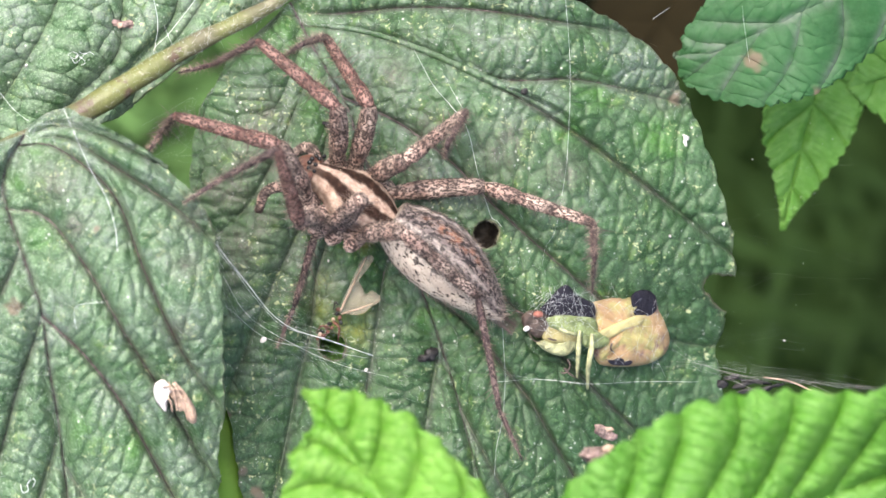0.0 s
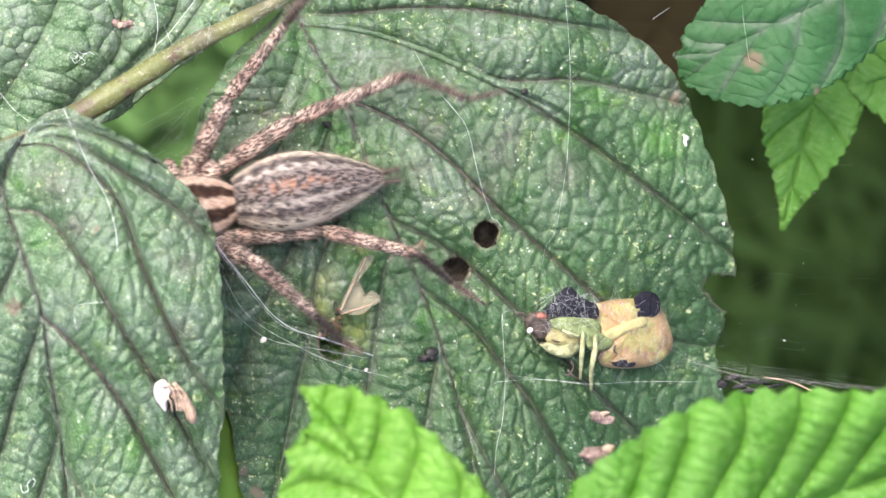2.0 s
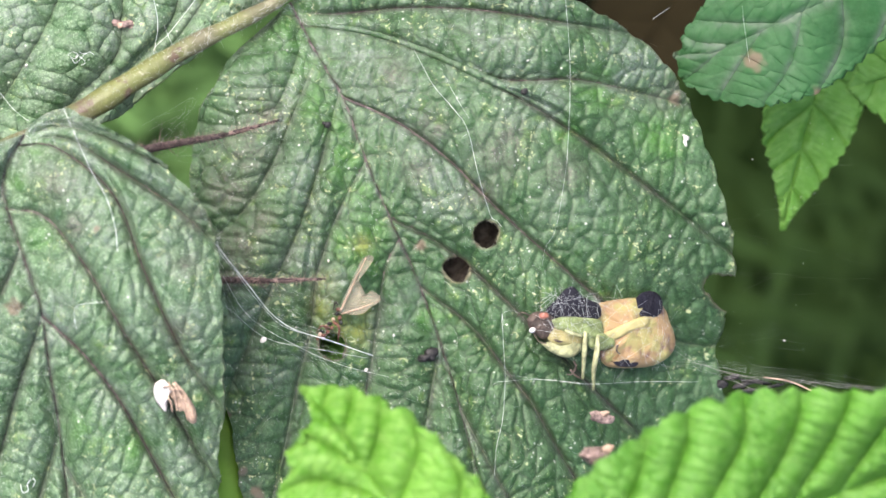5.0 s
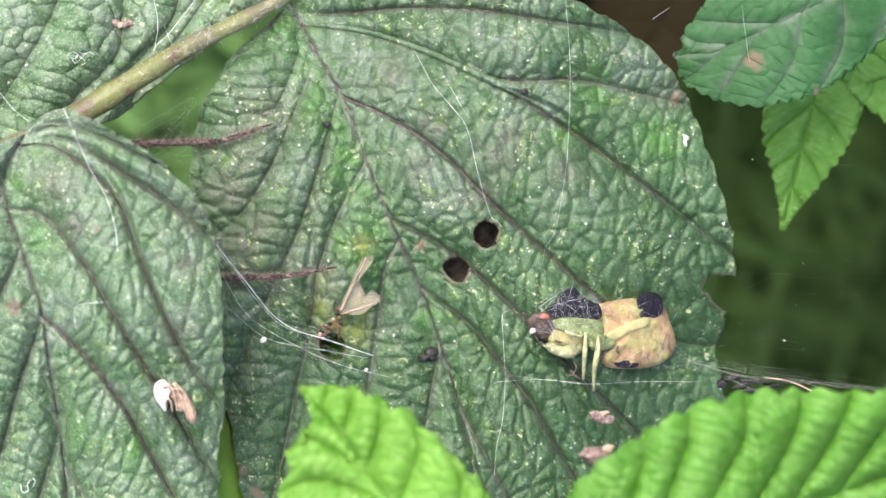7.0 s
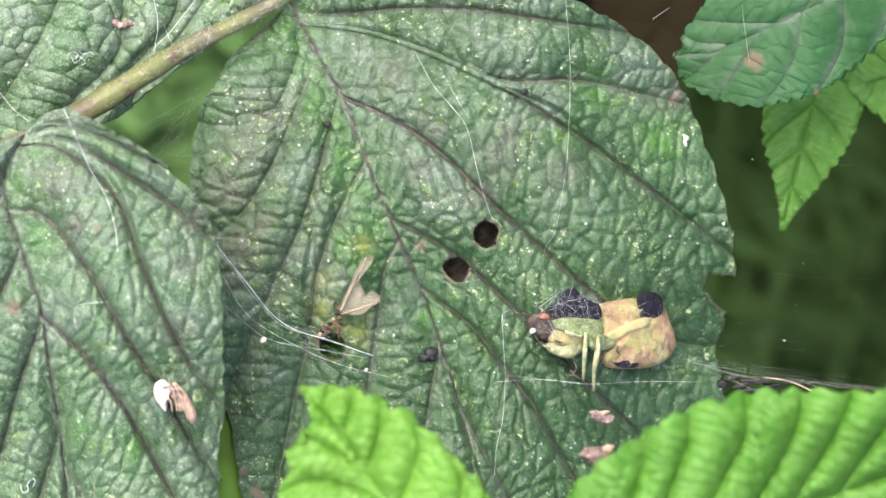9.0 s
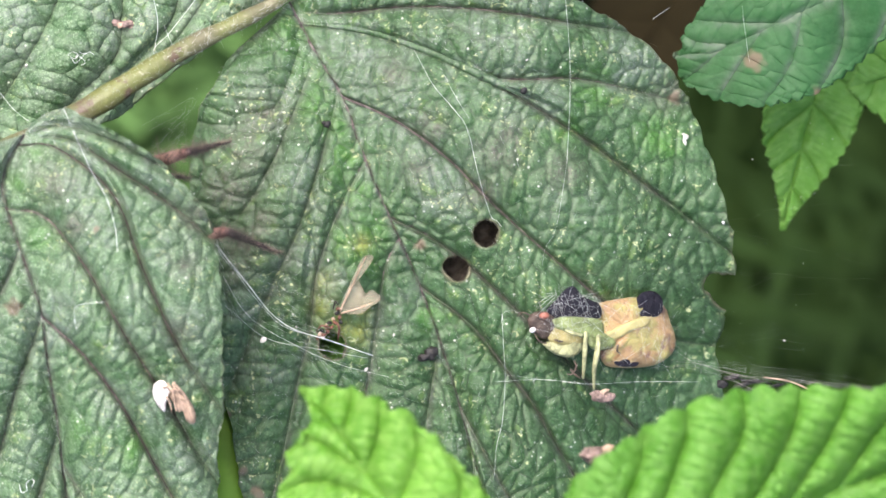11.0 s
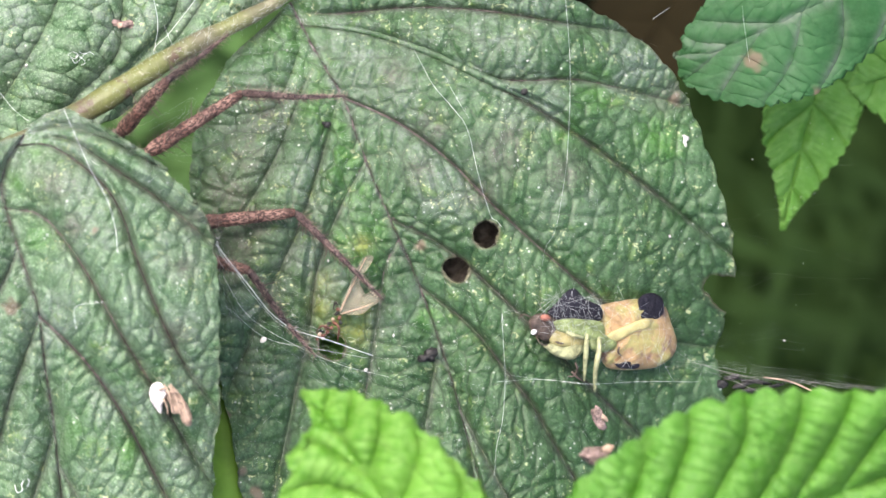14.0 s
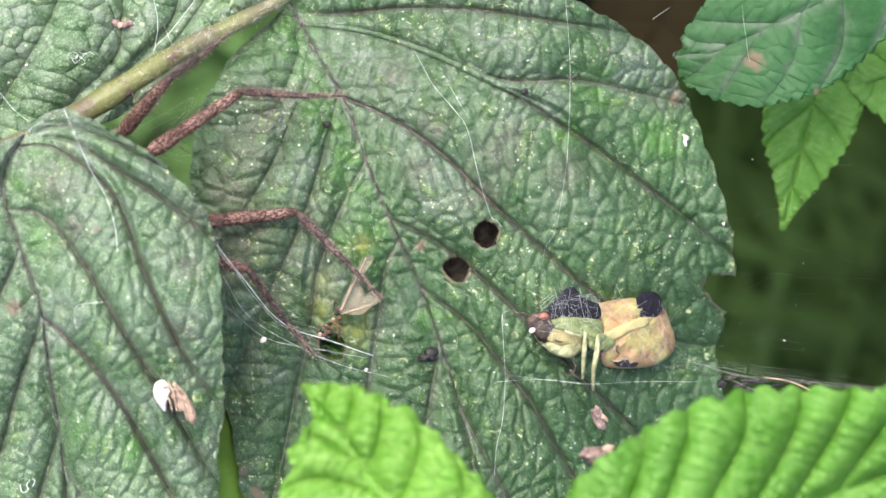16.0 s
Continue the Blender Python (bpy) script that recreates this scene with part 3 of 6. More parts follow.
leaf("blade", young_b, LEAF_YOUNG, [(880, 1180), (1040, 1060), (1200, 985), (1330, 930), (1450, 885), (1570, 840), (1700, 790), (1850, 720)],
     [[(880, 1180), (980, 1210)], [(1200, 985), (1320, 1080)], [(1450, 885), (1580, 980)], [(1700, 790), (1790, 860)], [(1850, 720), (1853, 722)]],
     [[(880, 1180), (900, 1080), (935, 1010)], [(960, 1120), (990, 980), (1020, 860)], [(1050, 1055), (1095, 930), (1135, 835), (1143, 760)], [(1130, 1018), (1180, 890), (1215, 790), (1224, 722)],
      [(1210, 980), (1270, 865), (1318, 770), (1318, 690)], [(1300, 942), (1370, 835), (1410, 750), (1422, 688)], [(1390, 908), (1450, 815), (1490, 745), (1512, 690)],
      [(1480, 873), (1540, 790), (1590, 720), (1610, 680)], [(1580, 836), (1640, 760), (1690, 680)], [(1700, 790), (1750, 720), (1770, 670)], [(1850, 720), (1852, 716)]],
     z_front, YOUNG, 63, 520, 150)

# ---- leaves at the side ----
MIDL = dict(pigment=(0.5, 0.5), spots=[(1335, 108, 14), (1445, 165, 8)], tooth=26, bite=14, vein=2.2, net=(22, 22), ladder=2.6, pillow=0.30, groove=0.13, quilt=0.09)
PALE = dict(tooth=24, bite=13, vein=2.0, net=(18, 11), lean=(120, 60), ladder=4.0, fine=0.0, pillow=0.30, groove=0.10, quilt=0.07)


def z_side(px, py, T):
    return -5.0 + 1.5 * smooth01((px - 1200) / 200) - 1.5 * smooth01((px - 1420) / 150)


side_leaf = thing("side_leaf", (0, 0, 0), "blue green bramble leaf with serrated edge and brown spot", "leaf")
leaf("blade", side_leaf, LEAF_MID, [(1640, -120), (1560, -60), (1460, 0), (1360, 50), (1270, 90), (1195, 100)],
     [[(1640, -120), (1560, -200)], [(1560, -60), (1440, -120)], [(1460, 0), (1350, -20), (1265, -10)], [(1380, 40), (1290, 40), (1225, 35)], [(1300, 78), (1240, 75), (1205, 62)], [(1195, 100), (1192, 98)]],
     [[(1640, -120), (1680, -40)], [(1560, -60), (1570, 20), (1545, 90)], [(1490, -15), (1490, 80), (1450, 165)], [(1420, 20), (1400, 110), (1350, 190)], [(1350, 55), (1300, 130), (1270, 180)],
      [(1280, 85), (1240, 120), (1205, 145)], [(1195, 100), (1192, 103)]],
     z_side, MIDL, 71, 300, 120)


def z_low(px, py, T):
    return -14.0 + 0.8 * np.sin(px / 90) - 1.0 * smooth01((py - 250) / 150)


pale_leaf = thing("pale_leaf", (0, 0, 0), "light green pointed leaf tip hanging under a darker leaf", "leaf", "pale leaves")
leaf("blade", pale_leaf, LEAF_PALE, [(1470, 40), (1450, 140), (1425, 240), (1400, 330), (1385, 405)],
     [[(1470, 40), (1550, 60)], [(1455, 115), (1520, 170), (1525, 195)], [(1440, 185), (1480, 230), (1500, 265)], [(1420, 265), (1445, 300), (1455, 330)], [(1400, 330), (1415, 350), (1420, 365)], [(1385, 405), (1386, 407)]],
     [[(1470, 40), (1400, 60)], [(1455, 115), (1380, 150), (1350, 190)], [(1440, 185), (1385, 225), (1352, 262)], [(1420, 265), (1385, 290), (1365, 305)], [(1400, 330), (1385, 350), (1380, 365)], [(1385, 405), (1384, 407)]],
     z_low, PALE, 83, 200, 80)
pale_leaf2 = thing("pale_leaf", (0, 0, 0), "light green leaf beside a darker leaf", "leaf", "pale leaves")
leaf("blade", pale_leaf2, LEAF_PALE, [(1700, 40), (1640, 90), (1585, 130), (1500, 155)],
     [[(1700, 40), (1620, 0)], [(1640, 90), (1590, 60), (1560, 55)], [(1590, 130), (1550, 100), (1525, 98)], [(1500, 155), (1497, 155)]],
     [[(1700, 40), (1740, 140)], [(1640, 90), (1640, 180), (1620, 260)], [(1590, 130), (1575, 180), (1565, 220)], [(1550, 142), (1535, 175), (1525, 185)], [(1500, 155), (1499, 158)]],
     z_low, PALE, 91, 160, 70)


def leaf_stem(parent, pts, r=0.0009, mat=None):
    s = Shape()
    tube(s, [P(*q) for q in curve_pts(pts, 24)], r, 10)
    part("stem", s, mat or STALK_GREEN, parent)


leaf_stem(young_a, [(850, 1105, 25.5), (900, 1300, 20), (800, 1380, -40), (800, 1400, -268)])
leaf_stem(young_b, [(890, 1172, 25.0), (820, 1300, 16), (800, 1360, -50), (800, 1370, -268)])
leaf_stem(side_leaf, [(1620, -105, -5), (1800, -220, -12), (1900, -260, -60), (1910, -260, -268)])
leaf_stem(pale_leaf, [(1472, 50, -14.6), (1520, -120, -20), (1560, -200, -60), (1560, -200, -268)])
leaf_stem(pale_leaf2, [(1690, 48, -14.6), (1850, -60, -25), (1900, -80, -70), (1900, -80, -268)])

# ---- ground and undergrowth, far below ----
g = Shape()
xs = np.r_[-30, -6, -1.5, -0.5, np.linspace(-0.25, 0.25, 61), 0.5, 1.5, 6, 30]
gx, gy = np.meshgrid(xs, xs)
gz = -0.265 + 0.006 * np.sin(gx * 55) * np.cos(gy * 47) * (np.hypot(gx, gy) < 0.4)
nx = len(xs)
g.add(np.stack([gx, gy, gz], -1).reshape(-1, 3).tolist(), [(j * nx + i, j * nx + i + 1, (j + 1) * nx + i + 1, (j + 1) * nx + i) for j in range(nx - 1) for i in range(nx - 1)])
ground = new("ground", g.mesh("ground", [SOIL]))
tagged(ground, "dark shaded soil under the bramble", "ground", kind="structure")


def grass(name, n, area, zlo, zhi, mat, seed, label, lean):
    rng = random.Random(seed)
    s = Shape()
    for _ in range(n):
        x, y = rng.uniform(area[0], area[1]), rng.uniform(area[2], area[3])
        a, h = rng.uniform(0, 6.28), rng.uniform(zlo, zhi)
        d = Vector((math.cos(a), math.sin(a), 0))
        w = Vector((-d.y, d.x, 0)) * rng.uniform(0.0012, 0.0035)
        pts = [Vector((x, y, -0.267)) + d * (lean * (k / 6) ** 2 * rng.uniform(0.8, 1.2)) + Vector((0, 0, h * math.sin(k / 6 * 1.5))) for k in range(7)]
        vs = []
        for k, p in enumerate(pts):
            t = 1 - (k / 6) ** 2 * 0.95
            vs += [p - w * t, p + Vector((0, 0, -0.0004)), p + w * t]
        fs = [(3 * k + e, 3 * k + e + 1, 3 * k + e + 4, 3 * k + e + 3) for k in range(6) for e in (0, 1)]
        s.add(vs, fs)
    ob = new(name, s.mesh(name, [mat]))
    return tagged(ob, label, "grass", kind="stuff")


# Tones placed by area, so light and shade below come from the colours.
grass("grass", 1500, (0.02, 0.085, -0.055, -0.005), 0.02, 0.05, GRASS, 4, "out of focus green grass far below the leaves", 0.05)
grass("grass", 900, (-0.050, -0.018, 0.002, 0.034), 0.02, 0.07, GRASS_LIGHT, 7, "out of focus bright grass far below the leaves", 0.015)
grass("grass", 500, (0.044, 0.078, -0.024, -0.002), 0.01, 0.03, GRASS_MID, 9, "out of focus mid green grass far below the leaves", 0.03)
grass("grass", 900, (-0.10, 0.10, -0.08, 0.08), 0.01, 0.04, GRASS_SHADE, 5, "out of focus dark grass far below the leaves", 0.02)
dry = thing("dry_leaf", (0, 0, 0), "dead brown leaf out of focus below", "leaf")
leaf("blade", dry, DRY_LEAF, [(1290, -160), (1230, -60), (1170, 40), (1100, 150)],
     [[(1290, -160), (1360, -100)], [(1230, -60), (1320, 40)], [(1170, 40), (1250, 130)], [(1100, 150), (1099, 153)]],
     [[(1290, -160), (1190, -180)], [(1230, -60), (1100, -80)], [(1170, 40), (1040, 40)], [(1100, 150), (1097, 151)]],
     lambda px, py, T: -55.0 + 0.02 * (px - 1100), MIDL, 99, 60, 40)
leaf_stem(dry, [(1285, -150, -52), (1400, -300, -70), (1500, -400, -268)], 0.0008, STALK)
# Added leaf, hidden except through the holes, to make them dark.
under = thing("dry_leaf", (0, 0, 0), "dead dark brown leaf in the shade under the leaflet", "leaf")
leaf("blade", under, HOLE_BACKING, [(1010, 360), (940, 390), (860, 440), (790, 500), (730, 540)],
     [[(1010, 360), (990, 320)], [(940, 390), (890, 330)], [(860, 440), (790, 370)], [(790, 500), (740, 450)], [(730, 540), (728, 539)]],
     [[(1010, 360), (1020, 400)], [(940, 390), (970, 470)], [(860, 440), (910, 540)], [(790, 500), (820, 570)], [(730, 540), (731, 542)]],
     lambda px, py, T: -3.6 + 0.006 * (px - 860), MIDL, 97, 60, 40)
leaf_stem(under, [(1005, 362, -3.0), (1040, 380, -12), (1090, 400, -40), (1150, 450, -268)], 0.0008, STALK)

below = thing("lower_leaf", (0, 0, 0), "green leaf that shows through a hole in the leaflet", "leaf")
leaf("blade", below, LEAF_PALE, [(680, 560), (640, 590), (590, 618), (530, 650), (480, 680)],
     [[(680, 560), (660, 540)], [(640, 590), (600, 550)], [(590, 618), (550, 570)], [(530, 650), (500, 620)], [(480, 680), (478, 681)]],
     [[(680, 560), (690, 585)], [(640, 590), (670, 640)], [(590, 618), (630, 680)], [(530, 650), (550, 690)], [(480, 680), (480, 682)]],
     lambda px, py, T: -3.2 + 0.0 * px, MIDL, 95, 60, 40)
leaf_stem(below, [(676, 562, -3.3), (720, 560, -30), (740, 560, -268)], 0.0007)

# ---- the spider ----
LEG_LEN = {1: (5.6, 6.6, 5.0, 2.8), 2: (5.3, 6.2, 4.8, 2.7), 3: (4.9, 5.6, 4.8, 2.6), 4: (5.9, 7.0, 6.6, 3.2)}  # mm
HIP = {1: (1.9, 1.25), 2: (0.9, 1.65), 3: (-0.3, 1.65), 4: (-1.4, 1.35)}
SEGMENTS = ("femur", "tibia", "metatarsus", "tarsus")
spider = thing("spider", (0, 0, 0), "hairy brown funnel spider with mottled legs and striped body", "spider")


def hairs(s, n, at, length, mat, rng, thick=0.000011):
    """Fine bristles: at() gives a root and its outward way."""
    for _ in range(n):
        p, d = at()
        l = length * rng.uniform(0.5, 1.2)
        side = d.orthogonal().normalized() * thick
        up = d.cross(side).normalized() * thick
        s.add([p + side, p - side * 0.5 + up, p - side * 0.5 - up, p + d * l], [(0, 1, 3), (1, 2, 3), (2, 0, 3)], mat)


def segment(kind, length, seed, front):
    """One leg segment along +x, from its joint at the origin."""
    rng = random.Random(seed)
    s = Shape()
    n = 22
    prof = {"femur": (0.34, 0.60, 0.50), "tibia": (0.42, 0.42, 0.30), "metatarsus": (0.25, 0.21, 0.17), "tarsus": (0.16, 0.14, 0.05)}[kind]
    dark = {"femur": (0.35, 0.68, 0.97), "tibia": (0.30, 0.62, 0.97), "metatarsus": (0.05, 0.5, 0.97), "tarsus": (0.9,)}[kind]
    pts, rad, band = [], [], []
    for k in range(n):
        t = k / (n - 1)
        r = np.interp(t, (0, 0.4, 1), prof) * (1 - 0.35 * (1 - min(1, t * 12)) - 0.25 * max(0, t * 14 - 13))
        if kind == "tibia" and t < 0.36:  # the knee piece
            r *= 1 + 0.10 * math.sin(t / 0.36 * math.pi) - 0.16 * math.exp(-((t - 0.34) / 0.03) ** 2)
        pts.append(Vector((length * t, 0, 0.16 * math.sin(t * math.pi) * (kind == "femur"))) * MM)
        rad.append(r * MM)
        band.append(max(math.exp(-((t - d) / 0.07) ** 2) for d in dark) * (0.8 if kind != "tarsus" else 0.6))
    tube(s, pts, rad, 12, 0, 1.0, band=band)

    def root():
        k = rng.uniform(0.03, 0.98) * (n - 1)
        i = int(k)
        a = rng.uniform(0, 2 * math.pi)
        o = Vector((0, math.cos(a), math.sin(a)))
        return pts[i].lerp(pts[i + 1], k - i) + o * rad[i] * 0.95, (o + Vector((rng.uniform(0.2, 0.9), 0, 0))).normalized()

    hairs(s, {"femur": 130, "tibia": 200, "metatarsus": 220, "tarsus": 90}[kind], root, 0.00066, 1, rng)
    hairs(s, 90, root, 0.00036, 2, rng)
    hairs(s, {"femur": 4, "tibia": 7, "metatarsus": 8, "tarsus": 0}[kind], root, 0.0013, 1, rng, 0.000035)
    skin = LEG_THIN if kind in ("metatarsus", "tarsus") else LEG_FRONT if front and kind == "tibia" else LEG_THICK
    return s.mesh(kind, [skin, HAIR, HAIR_PALE])


legs = {}
for number in (1, 2, 3, 4):
    meshes = [segment(k, l, 10 * number + j, number < 3) for j, (k, l) in enumerate(zip(SEGMENTS, LEG_LEN[number]))]
    for side in (1, -1):
        legs[(side, number)] = []
        for k, me in zip(SEGMENTS, meshes):
            ob = new(k, me)
            ob.parent = spider
            legs[(side, number)].append(ob)


def carapace():
    s = Shape()
    n, m = 60, 96
    V, band = [], []
    for i in range(n):
        t = i / (n - 1)
        x = -2.9 + 6.1 * t
        w = 2.05 * math.sin(math.pi * min(1, (t * 0.93 + 0.05))) ** 0.62
        w = w * (1 - 0.36 * smooth01((t - 0.50) / 0.22)) if t > 0.5 else w
        h = 1.15 * math.sin(math.pi * (t * 0.9 + 0.07)) ** 0.5 + 0.30 * smooth01((t - 0.5) / 0.2)
        for k in range(m):
            a = 2 * math.pi * k / m
            y, z = w * math.sin(a), (h if math.cos(a) > 0 else 0.75) * math.cos(a)
            V.append(Vector((x, y, z)) * MM)
            f = abs(y) / max(w, 0.1)
            wob = 0.03 * math.sin(x * 4) + 0.02 * math.sin(x * 11 + 2 * abs(y))
            b = math.exp(-((f - 0.42 + wob) / 0.235) ** 10) if z > 0 else 0
            b = max(b, 0.6 * math.exp(-((f - 0.97) / 0.05) ** 2))
            band.append(b * (1 - 0.4 * max(0, t - 0.8) * 5))
    F = [(i * m + k, i * m + (k + 1) % m, (i + 1) * m + (k + 1) % m, (i + 1) * m + k) for i in range(n - 1) for k in range(m)]
    F += [tuple(range(m))[::-1], tuple((n - 1) * m + k for k in range(m))]
    s.add(V, [f[::-1] for f in F], 0, band=band)
    rng = random.Random(5)

    def root():
        i = rng.randrange(len(V))
        while band[i] > 0.4:
            i = rng.randrange(len(V))
        v = V[i]
        o = Vector((v.x * 0.2, v.y, v.z)).normalized()
        return v * 0.99, (o + Vector((rng.uniform(-0.2, 0.6), 0, 0))).normalized()

    hairs(s, 600, root, 0.00030, 1, rng)
    # coxae under the rim
    for sd in (1, -1):
        for q in (1, 2, 3, 4):
            hx, hy = HIP[q]
            c = Vector((hx, sd * (hy + 0.45), -0.5)) * MM
            blob(s, c, [Vector((0.62, 0, 0)) * MM, Vector((0, 1.25, 0)) * MM, Vector((0, 0, 0.5)) * MM], 2, 12, 8)
    return part("carapace", s, [CARAPACE, HAIR_PALE, LEG_THICK], spider, "pale brown shield with two dark bands")


shield = carapace()
for x, y, z, r in ((3.12, 0.16, 1.0, 0.15), (3.12, -0.16, 1.0, 0.15), (3.0, 0.52, 0.98, 0.13), (3.0, -0.52, 0.98, 0.13), (2.75, 0.25, 1.25, 0.13), (2.75, -0.25, 1.25, 0.13), (2.6, 0.66, 1.18, 0.12), (2.6, -0.66, 1.18, 0.12)):
    s = Shape()
    blob(s, (x * MM, y * MM, z * MM), [(r * MM, 0, 0), (0, r * MM, 0), (0, 0, r * MM)], 0, 10, 7)
    part("eye", s, EYE_BLACK, shield)
for sd in (1, -1):
    s = Shape()
    tube(s, [Vector(p) * MM for p in curve_pts([(2.5, sd * 0.45, 0.3), (3.2, sd * 0.5, 0.05), (3.5, sd * 0.5, -0.8), (3.4, sd * 0.4, -1.6)], 12)], [r * MM for r in np.interp(np.linspace(0, 1, 12), (0, 0.4, 1), (0.42, 0.55, 0.25))], 12)
    part("chelicera", s, JAW, spider, "reddish brown jaw")
    s = Shape()
    c = curve_pts([(2.7, 1.0, -0.1), (3.7, 2.2, 0.4), (4.3, 3.0, 0.1), (4.1, 3.6, -1.0)] if sd > 0 else [(2.7, -1.0, -0.1), (3.5, -1.5, 0.0), (4.0, -1.6, -0.4), (4.3, -1.5, -1.2)], 22)
    rr = np.interp(np.linspace(0, 1, 22), (0, 0.3, 0.7, 1), (0.34, 0.36, 0.30, 0.24)) * MM
    tube(s, [Vector(p) * MM for p in c], list(rr), 10, 0, 1.0, band=[0.5 + 0.5 * math.sin(k) for k in range(22)])
    rng = random.Random(8)

    def palp_root():
        k = rng.randrange(2, 22)
        a = rng.uniform(0, 6.28)
        o = Vector((0, math.cos(a), math.sin(a)))
        return Vector(c[k]) * MM + o * rr[k] * 0.9, (o + Vector((0.5, 0, 0))).normalized()

    hairs(s, 120, palp_root, 0.00045, 1, rng)
    part("palp", s, [LEG_THICK, HAIR], spider)


def abdomen():
    s = Shape()
    n, m = 64, 56
    V, back, stripe, band, median = [], [], [], [], []
    for i in range(n):
        t = i / (n - 1)
        x = -8.7 * t
        w = 2.4 * math.sin(math.pi * min(0.985, t * 0.85 + 0.125)) ** 0.62 * (1 - 0.34 * t * t)
        for k in range(m):
            a = 2 * math.pi * k / m
            ang = a if a <= math.pi else 2 * math.pi - a
            up = math.cos(a)
            z = w * (0.92 if up > 0 else 0.86) * up + 0.35 * math.sin(math.pi * t)
            y = w * 1.0 * math.sin(a)
            V.append(Vector((x, y, z)) * MM)
            jag = 0.09 * math.sin(t * 44)
            back.append(float(smooth01((1.12 + jag - ang) / 0.36)))
            row = abs((t * 9) % 1 - 0.5) * 2
            st = math.exp(-((ang - 0.44 - 0.10 * row) / 0.075) ** 2) * (0.35 + 0.65 * row)
            st = max(st, 0.35 * math.exp(-((ang - 1.02 + jag) / 0.08) ** 2))
            stripe.append(0.85 * st * (1 - 0.4 * t))
            median.append(math.exp(-(ang / 0.13) ** 2) * float(smooth01((t - 0.08) / 0.15) * smooth01((0.72 - t) / 0.2)))
            bd = math.exp(-((ang - 0.72 - 0.06 * row) / 0.17) ** 4) * (0.6 + 0.4 * math.sin(t * 48)) if t < 0.97 else 0
            bd = max(bd, 0.5 * math.exp(-((ang - 0.30) / 0.08) ** 2) * (1 - t))
            band.append(bd * 0.8)
    F = [(i * m + k, i * m + (k + 1) % m, (i + 1) * m + (k + 1) % m, (i + 1) * m + k) for i in range(n - 1) for k in range(m)]
    F += [tuple(range(m))[::-1], tuple((n - 1) * m + k for k in range(m))]
    s.add(V, F, 0, back=back, stripe=stripe, band=band, median=median)
    rng = random.Random(6)

    def root():
        i = rng.randrange(len(V))
        v = V[i]
        o = Vector((0, v.y, v.z - 0.0003)).normalized()
        return v * 0.995, (o + Vector((-rng.uniform(0.5, 1.6), 0, 0))).normalized()

    hairs(s, 800, root, 0.00055, 1, rng)
    hairs(s, 900, root, 0.00050, 2, rng)
    return part("abdomen", s, [ABDOMEN, HAIR, HAIR_PALE], spider, "pale flanked abdomen with dark striped back")


belly = abdomen()
for sd in (1, -1):
    s = Shape()
    tube(s, [Vector(p) * MM for p in curve_pts([(-8.2, sd * 0.24, -0.3), (-8.9, sd * 0.30, -0.25), (-9.7, sd * 0.36, -0.2)], 10)], [r * MM for r in np.linspace(0.20, 0.05, 10)], 10)
    rng = random.Random(9)
    hairs(s, 190, lambda: (Vector((-rng.uniform(8.0, 9.7), sd * rng.uniform(0.1, 0.5), rng.uniform(-0.4, 0.1))) * MM, Vector((rng.uniform(-1, 0), rng.uniform(-1, 1), rng.uniform(-1, 1))).normalized()), 0.0005, 1, rng)
    part("spinneret", s, [HAIR, HAIR], belly, "long dark hairy spinneret")

# ---- grass blade beside the folded leaflet ----
blade_thing = thing("grass_blade", (0, 0, 0), "smooth olive green grass blade behind the folded leaflet", "grass blade")
s = Shape()
c = curve_pts([(365, 600, -4.5), (382, 690, -3.6), (392, 760, -3.0), (400, 830, -2.8), (408, 900, -2.8), (460, 1060, -8), (540, 1250, -60), (560, 1320, -265)], 50)
tube(s, [P(*q) for q in c], [MM * r for r in np.interp(np.linspace(0, 1, 50), (0, 0.08, 0.3, 1), (0.1, 1.0, 1.5, 1.6))], 12, 0, 0.9)
part("blade", s, BLADE_GREEN, blade_thing)

# ---- dead bug wrapped in silk ----
LIFT = True  # the bug lies along the slope of the leaflet


def lift(px):
    return float(z_main(np.array(float(px)), np.array(590.0), 0)) - 0.55 if LIFT else 0.0


bug = thing("dead_bug", (0, 0, 0), "dead yellow and black bug wrapped in silk on the leaf", "insect")


def lump(parent, name, mat, px, py, z, rx, ry, rz, turn=0.0, rough=0.12, seed=1, label="", nu=28, nv=18):
    """A rounded body piece: centre in plan units and mm, half sizes in plan units (rz in mm), turned in the plan."""
    s = Shape()
    z += lift(px)
    a = radians(turn)
    k = (1 - z / EYE) / 30 * MM
    blob(s, P(px, py, z), [Vector((math.cos(a), math.sin(a), 0)) * rx * k, Vector((-math.sin(a), math.cos(a), 0)) * ry * k, Vector((0, 0, rz * MM))], 0, nu, nv, rough, seed)
    return part(name, s, mat, parent, label)


def limb(parent, name, mat, pts, r, label="", sides=8, flat=1.0):
    s = Shape()
    c = curve_pts(pts, 8 * len(pts))
    n = len(c)
    rr = np.interp(np.linspace(0, 1, n), np.linspace(0, 1, len(r)), r) if isinstance(r, (list, tuple)) else np.full(n, r)
    tube(s, [P(q[0], q[1], q[2] + lift(q[0])) for q in c], [MM * x for x in rr], sides, 0, flat)
    return part(name, s, mat, parent, label)


